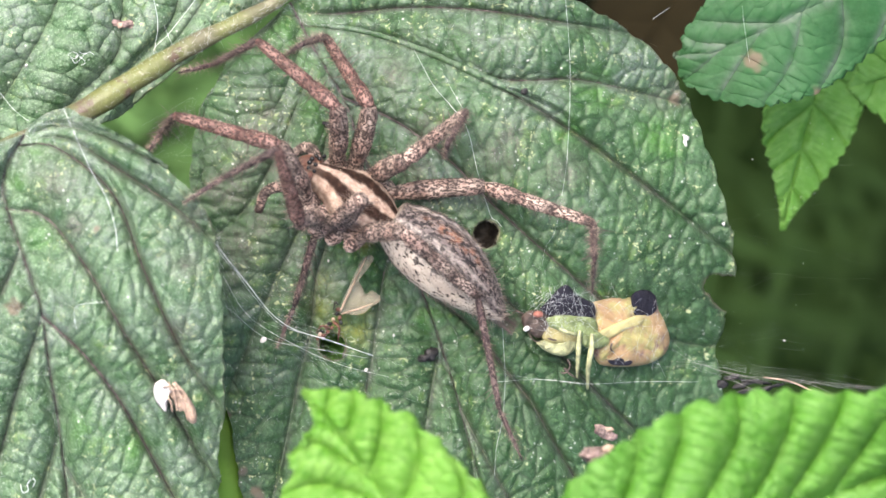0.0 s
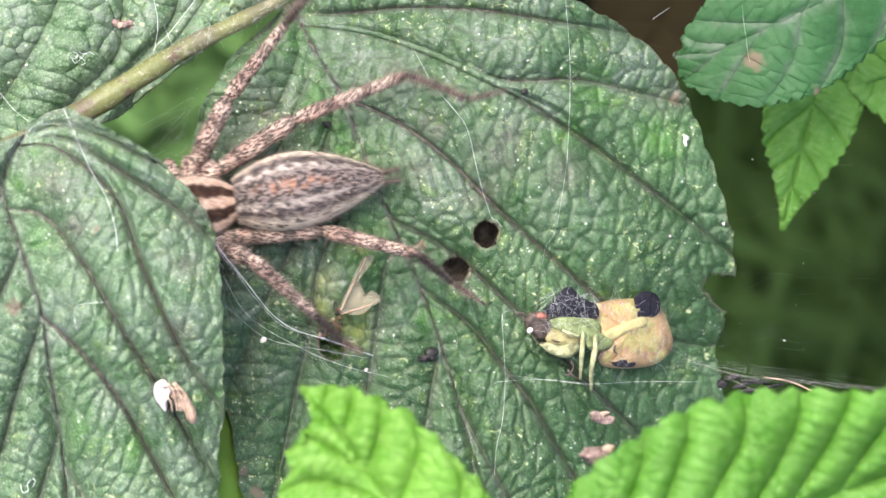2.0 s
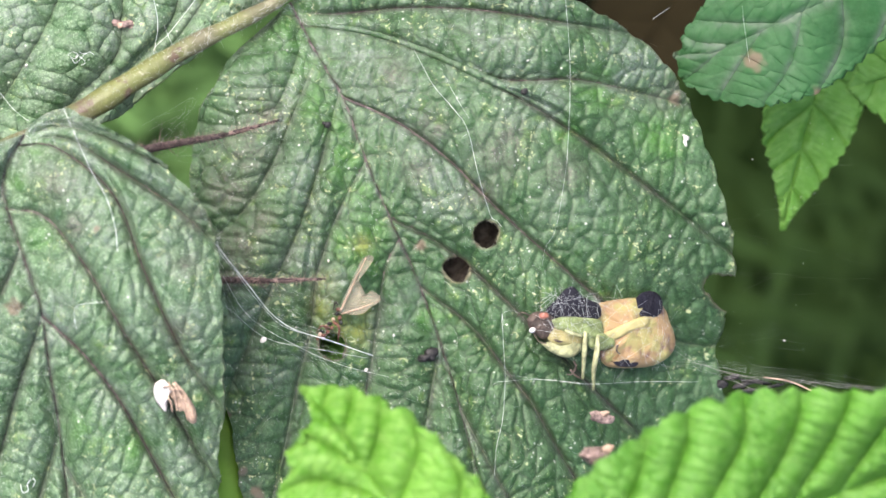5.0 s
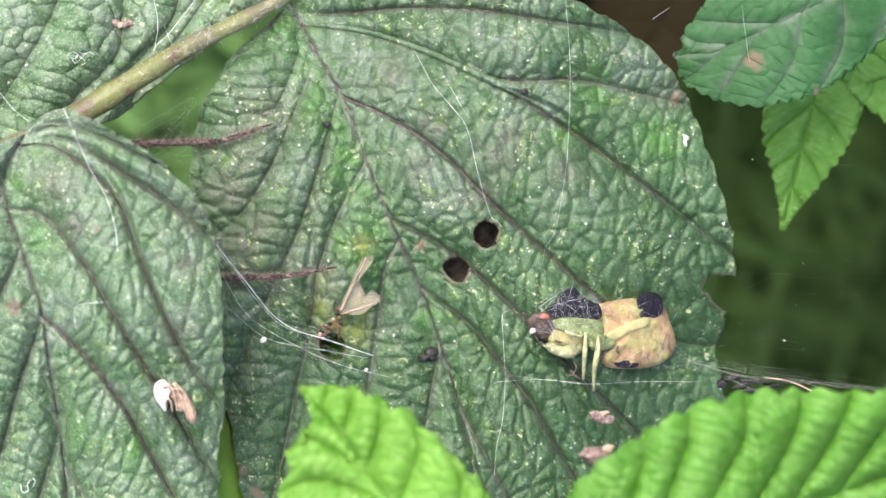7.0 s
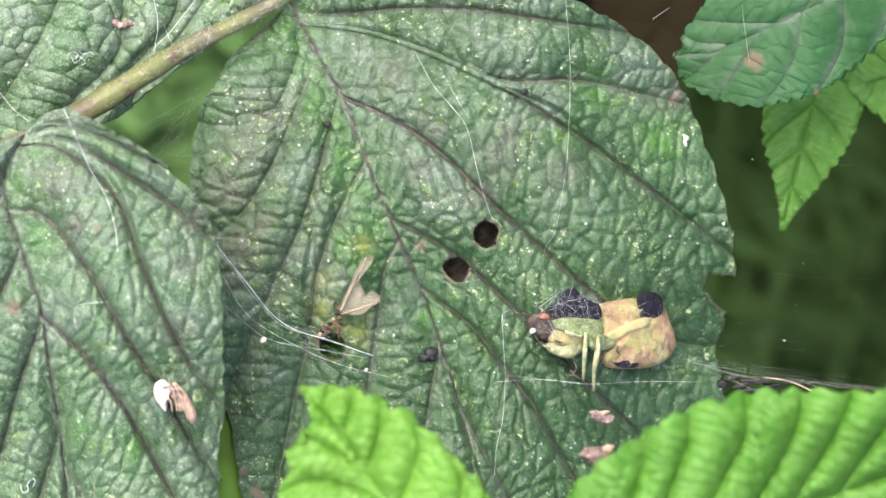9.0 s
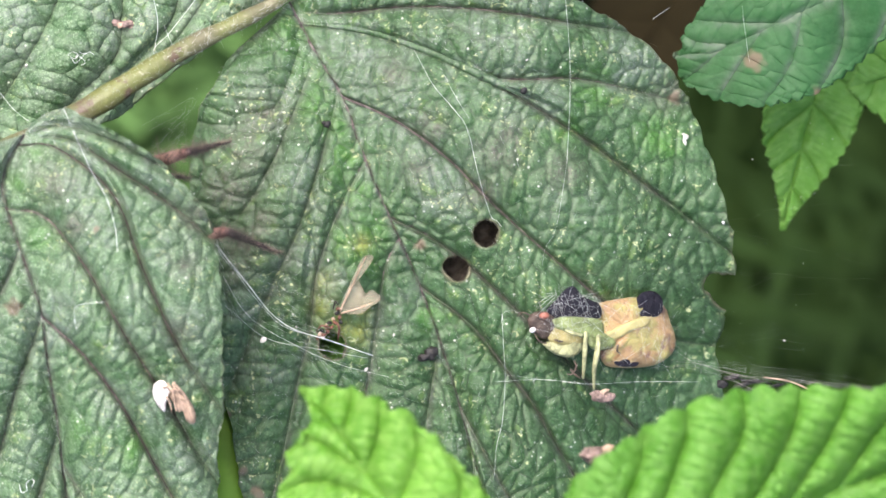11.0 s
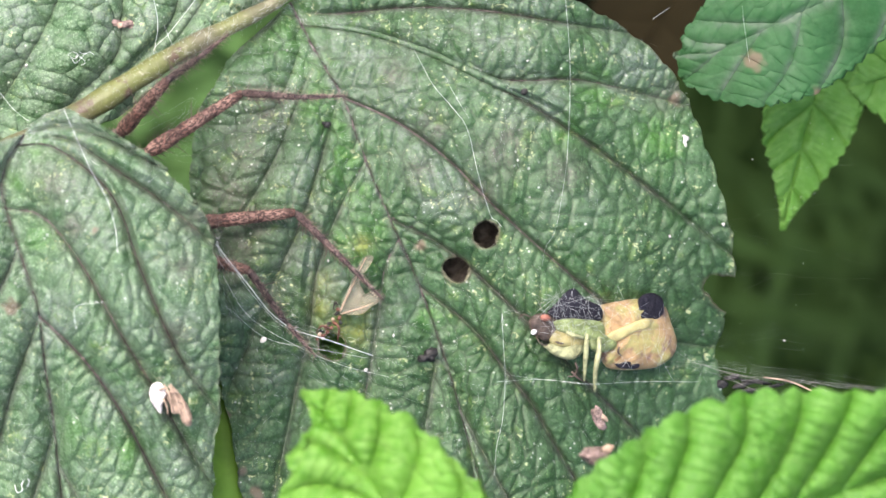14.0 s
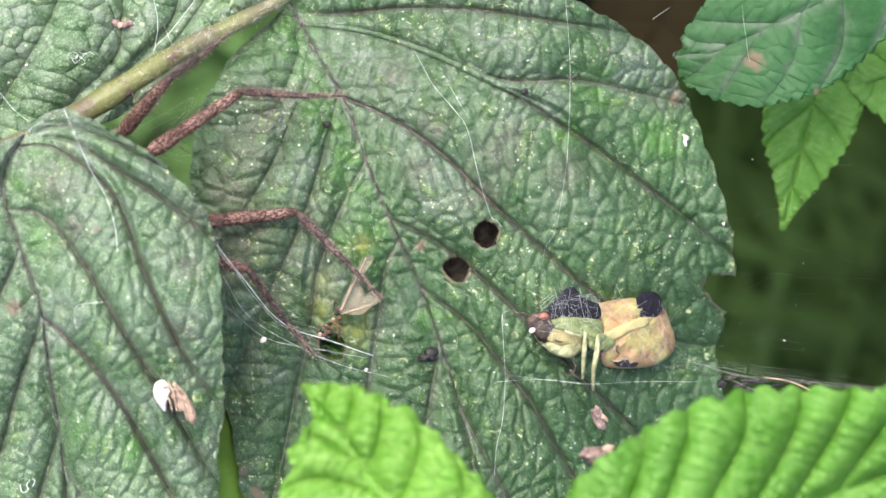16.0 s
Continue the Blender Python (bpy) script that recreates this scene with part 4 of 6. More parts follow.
def plate(parent, name, mat, outline, z, thick, dome, label=""):
    """A domed shell with the given outline in plan units."""
    s = Shape()
    o = curve_pts(outline + [outline[0]], 49)[:-1]
    mid = o.mean(0)
    verts, n = [], len(o)
    rings = ((0.97, -thick), (1.03, -0.35 * thick), (1.02, 0), (0.95, 0.4 * dome), (0.84, 0.7 * dome), (0.66, 0.88 * dome), (0.42, 0.97 * dome), (0.15, dome))
    wob = random.Random(len(outline) + int(outline[0][0]))
    w = [wob.uniform(0, 6) for _ in range(3)]
    for f, h in rings:
        for q in o:
            x, y = mid + (q - mid) * f
            verts.append(P(x, y, z + h + lift(x) + 0.22 * dome * math.sin(x / 9 + w[0]) * math.sin(y / 7 + w[1]) * (h > 0) + 0.12 * dome * math.sin((x + y) / 4 + w[2]) * (h > 0)))
    m = len(rings) - 1
    faces = [(r * n + i, r * n + (i + 1) % n, (r + 1) * n + (i + 1) % n, (r + 1) * n + i) for r in range(m) for i in range(n)]
    faces = [f[::-1] for f in faces] + [tuple(m * n + i for i in range(n))[::-1], tuple(range(n))]
    s.add(verts, faces)
    return part(name, s, mat, parent, label)


plate(bug, "abdomen", SHELL_YELLOW, [(1061, 540), (1092, 533), (1126, 528), (1160, 529), (1174, 540), (1184, 570), (1194, 602), (1188, 626), (1168, 642), (1140, 650), (1092, 651), (1068, 642), (1060, 600)], 2.0, 2.2, 1.0, "cream yellow swollen abdomen")
plate(bug, "abdomen_side", SHELL_ORANGE, [(1064, 624), (1095, 614), (1128, 616), (1152, 626), (1146, 640), (1115, 644), (1080, 642)], 2.35, 0.6, 0.32, "orange brown flank")
plate(bug, "belly_mark", SHELL_BLACK, [(1086, 643), (1100, 638), (1122, 639), (1130, 645), (1122, 651), (1096, 650)], 2.62, 0.6, 0.1)
plate(bug, "wing_pad", SHELL_BLACK, [(967, 550), (984, 534), (1001, 515), (1016, 510), (1030, 525), (1046, 534), (1061, 542), (1061, 564), (1030, 566), (1000, 566), (980, 562)], 2.9, 1.4, 0.22, "blue black wing pad")
plate(bug, "wing_pad", SHELL_BLACK, [(1127, 530), (1138, 520), (1156, 518), (1170, 528), (1173, 548), (1165, 560), (1150, 565), (1134, 560)], 2.95, 0.3, 0.14, "blue black wing pad")
plate(bug, "wing_pad", SHELL_CREAM, [(1062, 596), (1085, 584), (1115, 571), (1140, 562), (1149, 566), (1146, 578), (1118, 588), (1092, 602), (1070, 606)], 3.05, 0.3, 0.22, "cream wing pad")
plate(bug, "thorax", SHELL_GREEN, [(978, 568), (1000, 562), (1030, 564), (1060, 568), (1068, 584), (1064, 602), (1036, 600), (1004, 590), (984, 582)], 3.05, 1.6, 0.35, "pale green thorax")
plate(bug, "underside_plate", SHELL_OLIVE, [(966, 582), (984, 580), (1006, 588), (1030, 598), (1028, 610), (1000, 612), (974, 606)], 2.85, 1.4, 0.32, "olive plate")
plate(bug, "underside_plate", SHELL_LEG, [(960, 611), (975, 606), (992, 612), (1012, 608), (1028, 604), (1029, 620), (1016, 632), (1000, 634), (978, 626)], 2.8, 1.4, 0.30, "yellow green plate")
plate(bug, "underside_plate", SHELL_GREEN, [(1040, 592), (1062, 590), (1084, 598), (1088, 612), (1066, 622), (1044, 616)], 3.1, 0.6, 0.28, "pale green plate")
head = plate(bug, "head", SHELL_BROWN, [(934, 566), (944, 556), (960, 553), (978, 560), (984, 576), (978, 596), (962, 602), (946, 590), (937, 580)], 2.75, 1.2, 0.4, "greyish brown head")
lump(head, "eye", EYE_RED, 963, 561, 3.3, 9, 6.5, 0.3, 0, 0.1, 1, "red eye")
lump(head, "eye", WHITE, 943, 586, 3.0, 6, 5, 0.22, 30, 0.1, 2, "white spot")
for pts, r in (([(1037, 590, 3.5), (1036, 608, 3.8), (1034, 640, 3.5), (1032, 672, 2.7)], [0.11, 0.16, 0.13, 0.07]),
               ([(1059, 596, 3.6), (1058, 620, 3.9), (1052, 655, 3.5), (1051, 692, 2.6)], [0.12, 0.18, 0.14, 0.08]),
               ([(1000, 586, 3.6), (1014, 592, 3.8), (1030, 596, 3.7)], [0.09, 0.12, 0.08])):
    limb(bug, "leg", SHELL_LEG, pts, r)
for pts in ([(1016, 640, 3.0), (1020, 652, 3.0), (1012, 664, 2.7), (1003, 664, 2.5)], [(1010, 656, 2.8), (1022, 668, 2.8), (1034, 674, 2.6)], [(976, 600, 3.0), (990, 606, 3.2), (1004, 605, 3.1)], [(1094, 612, 3.5), (1092, 622, 3.5), (1098, 628, 3.4)]):
    limb(bug, "leg", SHELL_BROWN, pts, [0.07, 0.06, 0.04])
for pts in ([(938, 560, 2.9), (925, 555, 2.8), (915, 562, 2.6)], [(945, 590, 2.8), (955, 606, 2.9), (968, 610, 3.1)]):
    limb(bug, "antenna", SHELL_BROWN, pts, [0.05, 0.04, 0.03])

# silk round the bug: fine strands over its pieces
rng = random.Random(31)
s = Shape()
for k in range(150):
    cx, cy = (rng.uniform(960, 1060), rng.uniform(520, 600)) if k < 90 else (rng.uniform(1060, 1185), rng.uniform(535, 645))
    a, l = rng.uniform(0, 3.14), rng.uniform(14, 42)
    d = Vector((math.cos(a), math.sin(a))) * l
    z = lift(cx) + 3.55
    pts = [(cx + d.x * u, cy + d.y * u, z + lift(cx + d.x * u) - lift(cx) - 0.7 * u * u + 0.1 * math.sin(5 * u)) for u in (-1, -0.5, 0, 0.5, 1)]
    tube(s, [P(*q) for q in curve_pts(pts, 14)], rng.uniform(0.002, 0.006) * MM, 3)
silk_wrap = new("silk_wrapping", s.mesh("silk_wrapping", [SILK]))
tagged(silk_wrap, "thin white silk strands wrapped over the dead bug", "silk", kind="stuff")

LIFT = False
# ---- web threads ----
web = thing("spider_web", (0, 0, 0), "loose white silk threads strung across the leaves", "spider web")
THREADS = [
    ([(382, 432, 9.3), (405, 462, 8.4), (440, 505, 6.6), (480, 555, 4.4), (522, 584, 3.0), (580, 602, 2.0), (660, 630, 1.1)], 0.040),
    ([(384, 420, 9.3), (390, 450, 9.0), (415, 478, 7.6), (445, 520, 5.8), (490, 570, 3.6), (530, 590, 2.6)], 0.016),
    ([(395, 490, 8.6), (440, 560, 5.0), (520, 610, 3.0), (600, 645, 1.5), (690, 668, 1.2)], 0.014),
    ([(398, 540, 8.0), (470, 598, 4.0), (560, 618, 2.4), (650, 634, 1.4)], 0.014),
    ([(1000, -10, 1.5), (1006, 60, 1.3), (1009, 120, 1.4), (1008, 200, 1.3), (1003, 292, 1.2)], 0.022),
    ([(733, 88, 1.6), (765, 148, 1.9), (800, 190, 2.0), (826, 226, 2.0), (842, 290, 1.8), (856, 345, 1.7), (870, 386, 1.6)], 0.026),
    ([(870, 386, 1.6), (880, 392, 1.6), (888, 402, 1.5)], 0.030),
    ([(888, 556, 1.6), (891, 610, 1.8), (894, 675, 1.8), (889, 745, 1.8), (879, 790, 1.6), (875, 842, 1.4)], 0.022),
    ([(880, 676, 1.8), (960, 672, 2.2), (1040, 680, 2.4), (1130, 676, 1.9), (1235, 676, 0.8)], 0.018),
    ([(885, 662, 1.8), (960, 672, 2.0), (1030, 678, 2.2)], 0.010),
    ([(112, 192, 9.8), (135, 245, 10.6), (160, 300, 11.0), (188, 350, 11.3), (204, 405, 11.4), (209, 450, 11.4), (222, 502, 11.3)], 0.024),
    ([(190, 534, 11.4), (140, 540, 11.2), (131, 556, 11.2), (136, 585, 11.2)], 0.018),
    ([(270, -10, -0.4), (279, 40, -0.6), (274, 84, -1.0)], 0.026),
    ([(345, 0, 0.2), (300, 58, 0.0), (272, 88, -0.6), (284, 112, 1.0)], 0.024),
    ([(290, 45, 0.0), (308, 88, 1.0)], 0.018),
    ([(0, 165, 1.0), (25, 195, 2.0), (50, 214, 5.0)], 0.020),
    ([(1313, 10, -2.6), (1320, 65, -2.4), (1326, 108, -2.6)], 0.012),
    ([(1155, 34, 0.0), (1185, 14, -2.0)], 0.020),
    ([(830, 210, 1.6), (800, 160, 1.6), (780, 120, 1.5)], 0.012),
    ([(960, 470, 1.2), (965, 440, 1.3), (985, 400, 1.3), (1003, 292, 1.2)], 0.010),
    ([(1190, 618, 1.6), (1225, 640, 0.8), (1270, 655, 0.5), (1310, 666, 0.5), (1420, 676, 1.0), (1600, 695, 3.0)], 0.022),
    ([(1196, 640, 1.4), (1240, 645, 0.8), (1300, 662, 0.5), (1400, 672, 1.0), (1600, 690, 3.0)], 0.020),
    ([(1180, 650, 1.2), (1230, 650, 0.8), (1290, 672, 0.4), (1345, 694, 0.6)], 0.016),
    ([(1192, 605, 1.8), (1215, 628, 1.2), (1262, 652, 0.6), (1290, 668, 0.4), (1330, 690, 0.4)], 0.018),
    ([(1270, 655, 0.5), (1350, 672, 0.6), (1430, 680, 1.2), (1485, 702, 6.0)], 0.020),
    ([(1150, 652, 1.4), (1230, 646, 0.9), (1330, 660, 0.8), (1450, 678, 1.4)], 0.012),
    ([(1090, 672, 1.6), (1102, 655, 2.2), (1104, 640, 2.8)], 0.012),
    ([(920, 555, 1.8), (905, 550, 1.4), (890, 556, 1.2), (892, 575, 1.4)], 0.012),
]
for pts, r in THREADS:
    if 520 < pts[0][0] < 1200 and pts[0][2] < 3:  # lies over the bulges of the leaflet
        pts = [(x, y, max(z, float(z_main(np.array(float(x)), np.array(float(y)), 0)) + 1.15)) for x, y, z in pts]
    if pts[0][0] < 400 and pts[0][1] < 60:
        pts = [(x, y, z + 1.3) for x, y, z in pts]
    if pts[0][0] < 200 and pts[0][2] > 9:
        pts = [(x, y, z + 0.5) for x, y, z in pts]
    if pts[0][0] > 1080 and pts[0][1] > 590:
        limb(web, "thread", SILK_DULL, pts, r * 0.30, sides=5)
    else:
        limb(web, "thread", SILK, pts, r * (0.62 if pts[0][0] < 520 else 0.40), sides=5)
limb(web, "straw", TAN, [(1352, 668, 0.8), (1400, 676, 1.0), (1442, 694, 1.4), (1480, 702, 1.6)], [0.03, 0.05, 0.045, 0.02], "thin tan straw caught in the threads")
# frayed fine silk along the leaf edges and across the dark gap
s = Shape()
rng = random.Random(12)
for k in range(130):
    if k < 12:
        x0, y0 = rng.uniform(1190, 1290), rng.uniform(600, 660)
        y0 = 622 + (x0 - 1190) * 0.42 + rng.gauss(0, 12)
        x1 = x0 + rng.uniform(120, 400)
        y1 = 655 + (x1 - 1270) * 0.12 + rng.gauss(0, 13)
        z0, z1 = 0.4, 1.5
    elif k < 34:
        x0, y0 = rng.uniform(1230, 1400), rng.uniform(300, 640)
        x1, y1 = x0 + rng.uniform(60, 260), y0 + rng.uniform(-60, 120)
        z0, z1 = -1.0, -1.0
    elif k < 67:
        x0, y0 = rng.uniform(372, 392), rng.uniform(370, 500)
        x1, y1 = x0 + rng.uniform(-10, 60), y0 + rng.uniform(30, 120)
        z0, z1 = 9.2, rng.uniform(5, 9)
    else:
        x0 = rng.uniform(396, 560)
        y0 = 455 + (x0 - 396) * 0.85 + rng.uniform(-20, 90)
        x1, y1 = x0 + rng.uniform(60, 200), y0 + rng.uniform(10, 110)
        z0, z1 = 6.0 - (x0 - 396) * 0.02, 1.8
    thin = 0.5 if 12 <= k < 34 else 1.0
    sag = rng.uniform(-8, 8)
    pts = [(x0 + (x1 - x0) * u, y0 + (y1 - y0) * u + sag * math.sin(math.pi * u), z0 + (z1 - z0) * u) for u in (0, 0.33, 0.66, 1)]
    tube(s, [P(*q) for q in curve_pts(pts, 9)], thin * rng.uniform(0.0007, 0.0016) * MM, 3)
for k in range(46):
    x0, y0 = rng.uniform(235, 330), rng.uniform(215, 300)
    if k < 30:
        x1, y1, z0, z1 = rng.uniform(325, 360), rng.uniform(150, 300), 6.0, 0.5
    else:
        x0, y0 = rng.uniform(1118, 1150), rng.uniform(72, 104)
        x1, y1, z0, z1 = x0 + rng.uniform(-14, 26), y0 + rng.uniform(-10, 24), 1.0, 0.6
    pts = [(x0 + (x1 - x0) * u, y0 + (y1 - y0) * u + rng.uniform(-5, 5), z0 + (z1 - z0) * u) for u in (0, 0.33, 0.66, 1)]
    tube(s, [P(*q) for q in curve_pts(pts, 9)], rng.uniform(0.0007, 0.0018) * MM, 3)
fray = new("fine_silk", s.mesh("fine_silk", [SILK]))
tagged(fray, "hair thin silk strands in the air between leaves", "silk", kind="stuff")
knot = thing("web_debris", (0, 0, 0), "dark crumbs of litter caught in the web bundle", "debris")
for k, (x, y, a, b, tn) in enumerate(((1298, 668, 11, 4, 8), (1316, 682, 14, 5, 20), (1338, 676, 16, 4, -6), (1356, 688, 12, 4, 14), (1279, 680, 6, 8, 0), (1326, 692, 14, 5, 4), (1376, 682, 10, 3, 10))):
    lump(knot, "crumb", BLACK, x, y, 0.3, a * 1.3, b * 1.0, 0.12, tn, 0.9, k, "", 12, 8)
# dust caught in the web
s = Shape()
for k in range(46):
    px, py = rng.uniform(1230, 1560), rng.uniform(215, 675)
    r = rng.choice((0.008, 0.012, 0.016, 0.022)) * MM
    a = rng.uniform(0, 3.14)
    blob(s, P(px, py, rng.uniform(-2.5, 0.5)), [Vector((math.cos(a), math.sin(a), 0)) * r * rng.uniform(1, 2.6), Vector((-math.sin(a), math.cos(a), 0)) * r, (0, 0, r)], 0, 6, 4)
dust = new("web_dust", s.mesh("web_dust", [SILK]))
tagged(dust, "pale dust specks caught in the web", "dust", kind="stuff")


# ---- what lies on the leaves ----
on_main = []  # what lies on the large leaflet


def crumbs(name, label, category, mat, pieces, group=""):
    """A small thing of one or more rounded pieces."""
    ob = thing(name, (0, 0, 0), label, category, group)
    for i, (nm, m, px, py, z, rx, ry, rz, turn) in enumerate(pieces):
        if px > 480 and py < 720:
            z = float(z_main(np.array(px), np.array(py), 0)) + 0.8 if px < 1290 else z
        lump(ob, nm, m or mat, px, py, z, rx, ry, rz, turn, 0.6, i + len(name), "", 18, 12)
    if 480 < pieces[0][2] < 1285 and pieces[0][3] < 720:
        on_main.append(ob)
    return ob


hz = float(z_left(np.array(300.0), np.array(700.0), 0)) + 1.25
husk = thing("seed_husk", (0, 0, 0), "white seed with a papery tan husk on the leaflet", "seed")
plate(husk, "seed", WHITE, [(271, 692), (275, 679), (287, 672), (299, 676), (306, 688), (300, 698), (296, 712), (293, 728), (284, 720), (275, 707)], hz, 0.3, 0.35, "chalky white seed")
plate(husk, "husk", TAN, [(292, 676), (306, 673), (322, 690), (338, 710), (347, 732), (345, 748), (334, 746), (326, 728), (316, 728), (308, 712), (300, 700)], hz - 0.15, 0.4, 0.35, "papery tan husk")
for a, b, c in (((298, 676), (308, 698), (313, 728)), ((303, 675), (320, 702), (332, 745)), ((308, 676), (330, 702), (343, 742)), ((288, 686), (300, 684), (306, 694)), ((294, 700), (302, 712), (305, 730)), ((300, 690), (316, 690), (328, 700))):
    limb(husk, "bristle", TAN, [(*a, hz + 0.42), (*b, hz + 0.46), (*c, hz + 0.15)], [0.05, 0.06, 0.03])

fly = thing("fly_remains", (0, 0, 0), "torn translucent fly wing with reddish body bits", "insect")


def wing(parent, outline, z, tilt):
    s = Shape()
    o = curve_pts(outline, 40)
    n = len(o)
    mid = o.mean(0)
    top = [P(*q, z + tilt * (q[0] - 600) / 60) for q in o] + [P(*mid, z + 0.25)]
    low = [v - Vector((0, 0, 0.00003)) for v in top]
    f = [(i, (i + 1) % n, n) for i in range(n)]
    s.add(top + low, [x[::-1] for x in f] + [(a + n + 1, b + n + 1, c + n + 1) for a, b, c in f] + [(i, i + n + 1, (i + 1) % n + n + 1, (i + 1) % n) for i in range(n)])
    part("wing", s, WING, parent, "torn clear brownish wing")


wing(fly, [(602, 556), (610, 530), (632, 498), (640, 508), (648, 522), (658, 514), (674, 530), (655, 545), (640, 556), (620, 557), (602, 556)], 1.6, 0.8)
wing(fly, [(600, 552), (612, 520), (628, 485), (640, 460), (652, 452), (662, 456), (652, 474), (634, 498), (616, 526), (603, 554)], 1.9, 0.6)
limb(fly, "vein", TAN, [(602, 552, 1.9), (622, 510, 2.2), (648, 456, 2.5)], [0.06, 0.05, 0.03])
limb(fly, "vein", TAN, [(604, 556, 1.8), (640, 545, 2.1), (672, 532, 2.4)], [0.05, 0.04, 0.03])
for k, (x, y) in enumerate(((599, 548), (596, 556), (601, 563), (590, 566), (594, 573), (583, 573), (587, 581), (577, 579), (580, 588), (570, 586), (573, 594), (566, 592), (562, 599), (603, 571))):
    lump(fly, "body_bead", (DRY_RED, BLACK, DRY_RED, TAN)[k % 4], x, y, 1.55, 4.6, 3.4, 0.14, 37 * k, 0.4, k, "", 10, 7)
limb(fly, "leg", BLACK, [(598, 540, 1.7), (594, 535, 1.9), (590, 548, 1.4)], [0.06, 0.06, 0.03])
limb(fly, "leg", DRY_RED, [(590, 570, 1.7), (600, 580, 2.0), (598, 604, 1.2)], [0.08, 0.07, 0.03])
limb(fly, "leg", DRY_RED, [(582, 580, 1.7), (568, 578, 2.0), (560, 590, 1.2)], [0.07, 0.06, 0.03])

crumbs("black_crumb", "black angular crumb of dirt on the leaflet", "crumb", BLACK, [("lump", None, 762, 627, 1.2, 13, 10, 0.3, 20), ("lump", None, 749, 634, 1.1, 10, 7, 0.25, -10)])
crumbs("black_crumb", "tiny black crumb on the leaflet", "crumb", BLACK, [("lump", None, 580, 221, 1.0, 6, 5, 0.15, 20), ("lump", None, 574, 218, 1.0, 4, 3, 0.12, 0)])
crumbs("black_crumb", "small dull dark crumb on the leaflet", "crumb", BLACK, [("lump", None, 928, 162, 1.1, 6, 5, 0.12, 20)])
crumbs("bird_dropping", "small white dropping on the leaflet edge", "dropping", WHITE, [("lump", None, 1213, 245, -0.3, 6, 7, 0.26, 0), ("lump", None, 1212, 254, -0.3, 4, 9, 0.24, 10), ("lump", None, 1208, 241, -0.3, 5, 3, 0.12, 0)])
for i, (px, py, z, r) in enumerate(((933, 107, 1.5, 4.0), (648, 655, 1.1, 5.0), (46, 116, 0.1, 4.5), (697, 594, 1.0, 4.0), (581, 462, 1.0, 3.5), (1049, 326, 1.0, 3.0), (72, 345, 10.0, 4.0), (249, 437, 11.2, 3.0), (466, 602, 4.2, 8.0), (522, 582, 3.2, 6.0),
                               (572, 597, 2.3, 6.0), (1281, 396, -1.2, 5.0), (1186, 418, 0.2, 3.5), (1388, 603, 0.0, 3.0))):
    crumbs("white_speck", "tiny white speck of silk or dust", "speck", WHITE, [("lump", None, px, py, z, r * 0.75, r * 0.5, r / 60, 25 * i)], "white specks")
crumbs("pink_debris", "dry pinkish debris on the leaflet", "debris", RUST, [("lump", None, 205, 40, -0.1, 15, 5, 0.12, -8), ("lump", None, 224, 42, -0.1, 16, 6, 0.14, 8), ("lump", None, 238, 46, -0.1, 9, 6, 0.10, 25), ("lump", TAN, 212, 44, 0.0, 5, 6, 0.06, -40)])
tuft = thing("silk_curl", (0, 0, 0), "small curled white silk tuft on the leaflet", "silk")
for pts in ([(120, 98), (128, 92), (138, 97), (132, 104), (124, 101)], [(136, 98), (146, 104), (150, 112), (142, 116)], [(140, 92), (150, 96), (158, 92), (166, 97)], [(126, 104), (134, 112), (146, 100), (152, 94)]):
    limb(tuft, "thread", SILK, [(x, y, 1.3) for x, y in pts], 0.012)
crumbs("pink_debris", "dry brownish debris between leaves", "debris", RUST, [("lump", None, 1052, 806, 16.0, 24, 14, 0.5, -10), ("lump", TAN, 1074, 796, 16.0, 14, 8, 0.4, 20)])
curl = thing("silk_curl", (0, 0, 0), "thin curled white thread on the leaflet", "silk")
cz = float(z_left(np.array(50.0), np.array(860.0), 0)) + 1.3
limb(curl, "thread", SILK, [(x, y, cz) for x, y in ((36, 858), (40, 872), (50, 868), (48, 858), (56, 848), (62, 852), (58, 862))], 0.02)

# the crumb that swings on its thread
swing = thing("hanging_debris", P(1066, 740, 2.6), "dry pink crumb hanging on a silk thread", "debris")
for nm, x, y, z, rx, ry, rz, a, m in (("crumb", -0.2, 0.0, 0, 0.50, 0.34, 0.28, -20, RUST), ("crumb", 0.35, -0.1, 0.0, 0.40, 0.30, 0.25, 10, RUST), ("flake", 0.05, 0.2, 0.15, 0.35, 0.16, 0.10, 25, TAN)):
    s = Shape()
    q = radians(a)
    blob(s, Vector((x, y, z)) * MM, [Vector((math.cos(q), math.sin(q), 0)) * rx * MM, Vector((-math.sin(q), math.cos(q), 0)) * ry * MM, (0, 0, rz * MM)], 0, 16, 10, 0.4, a + 3)
    part(nm, s, m, swing)


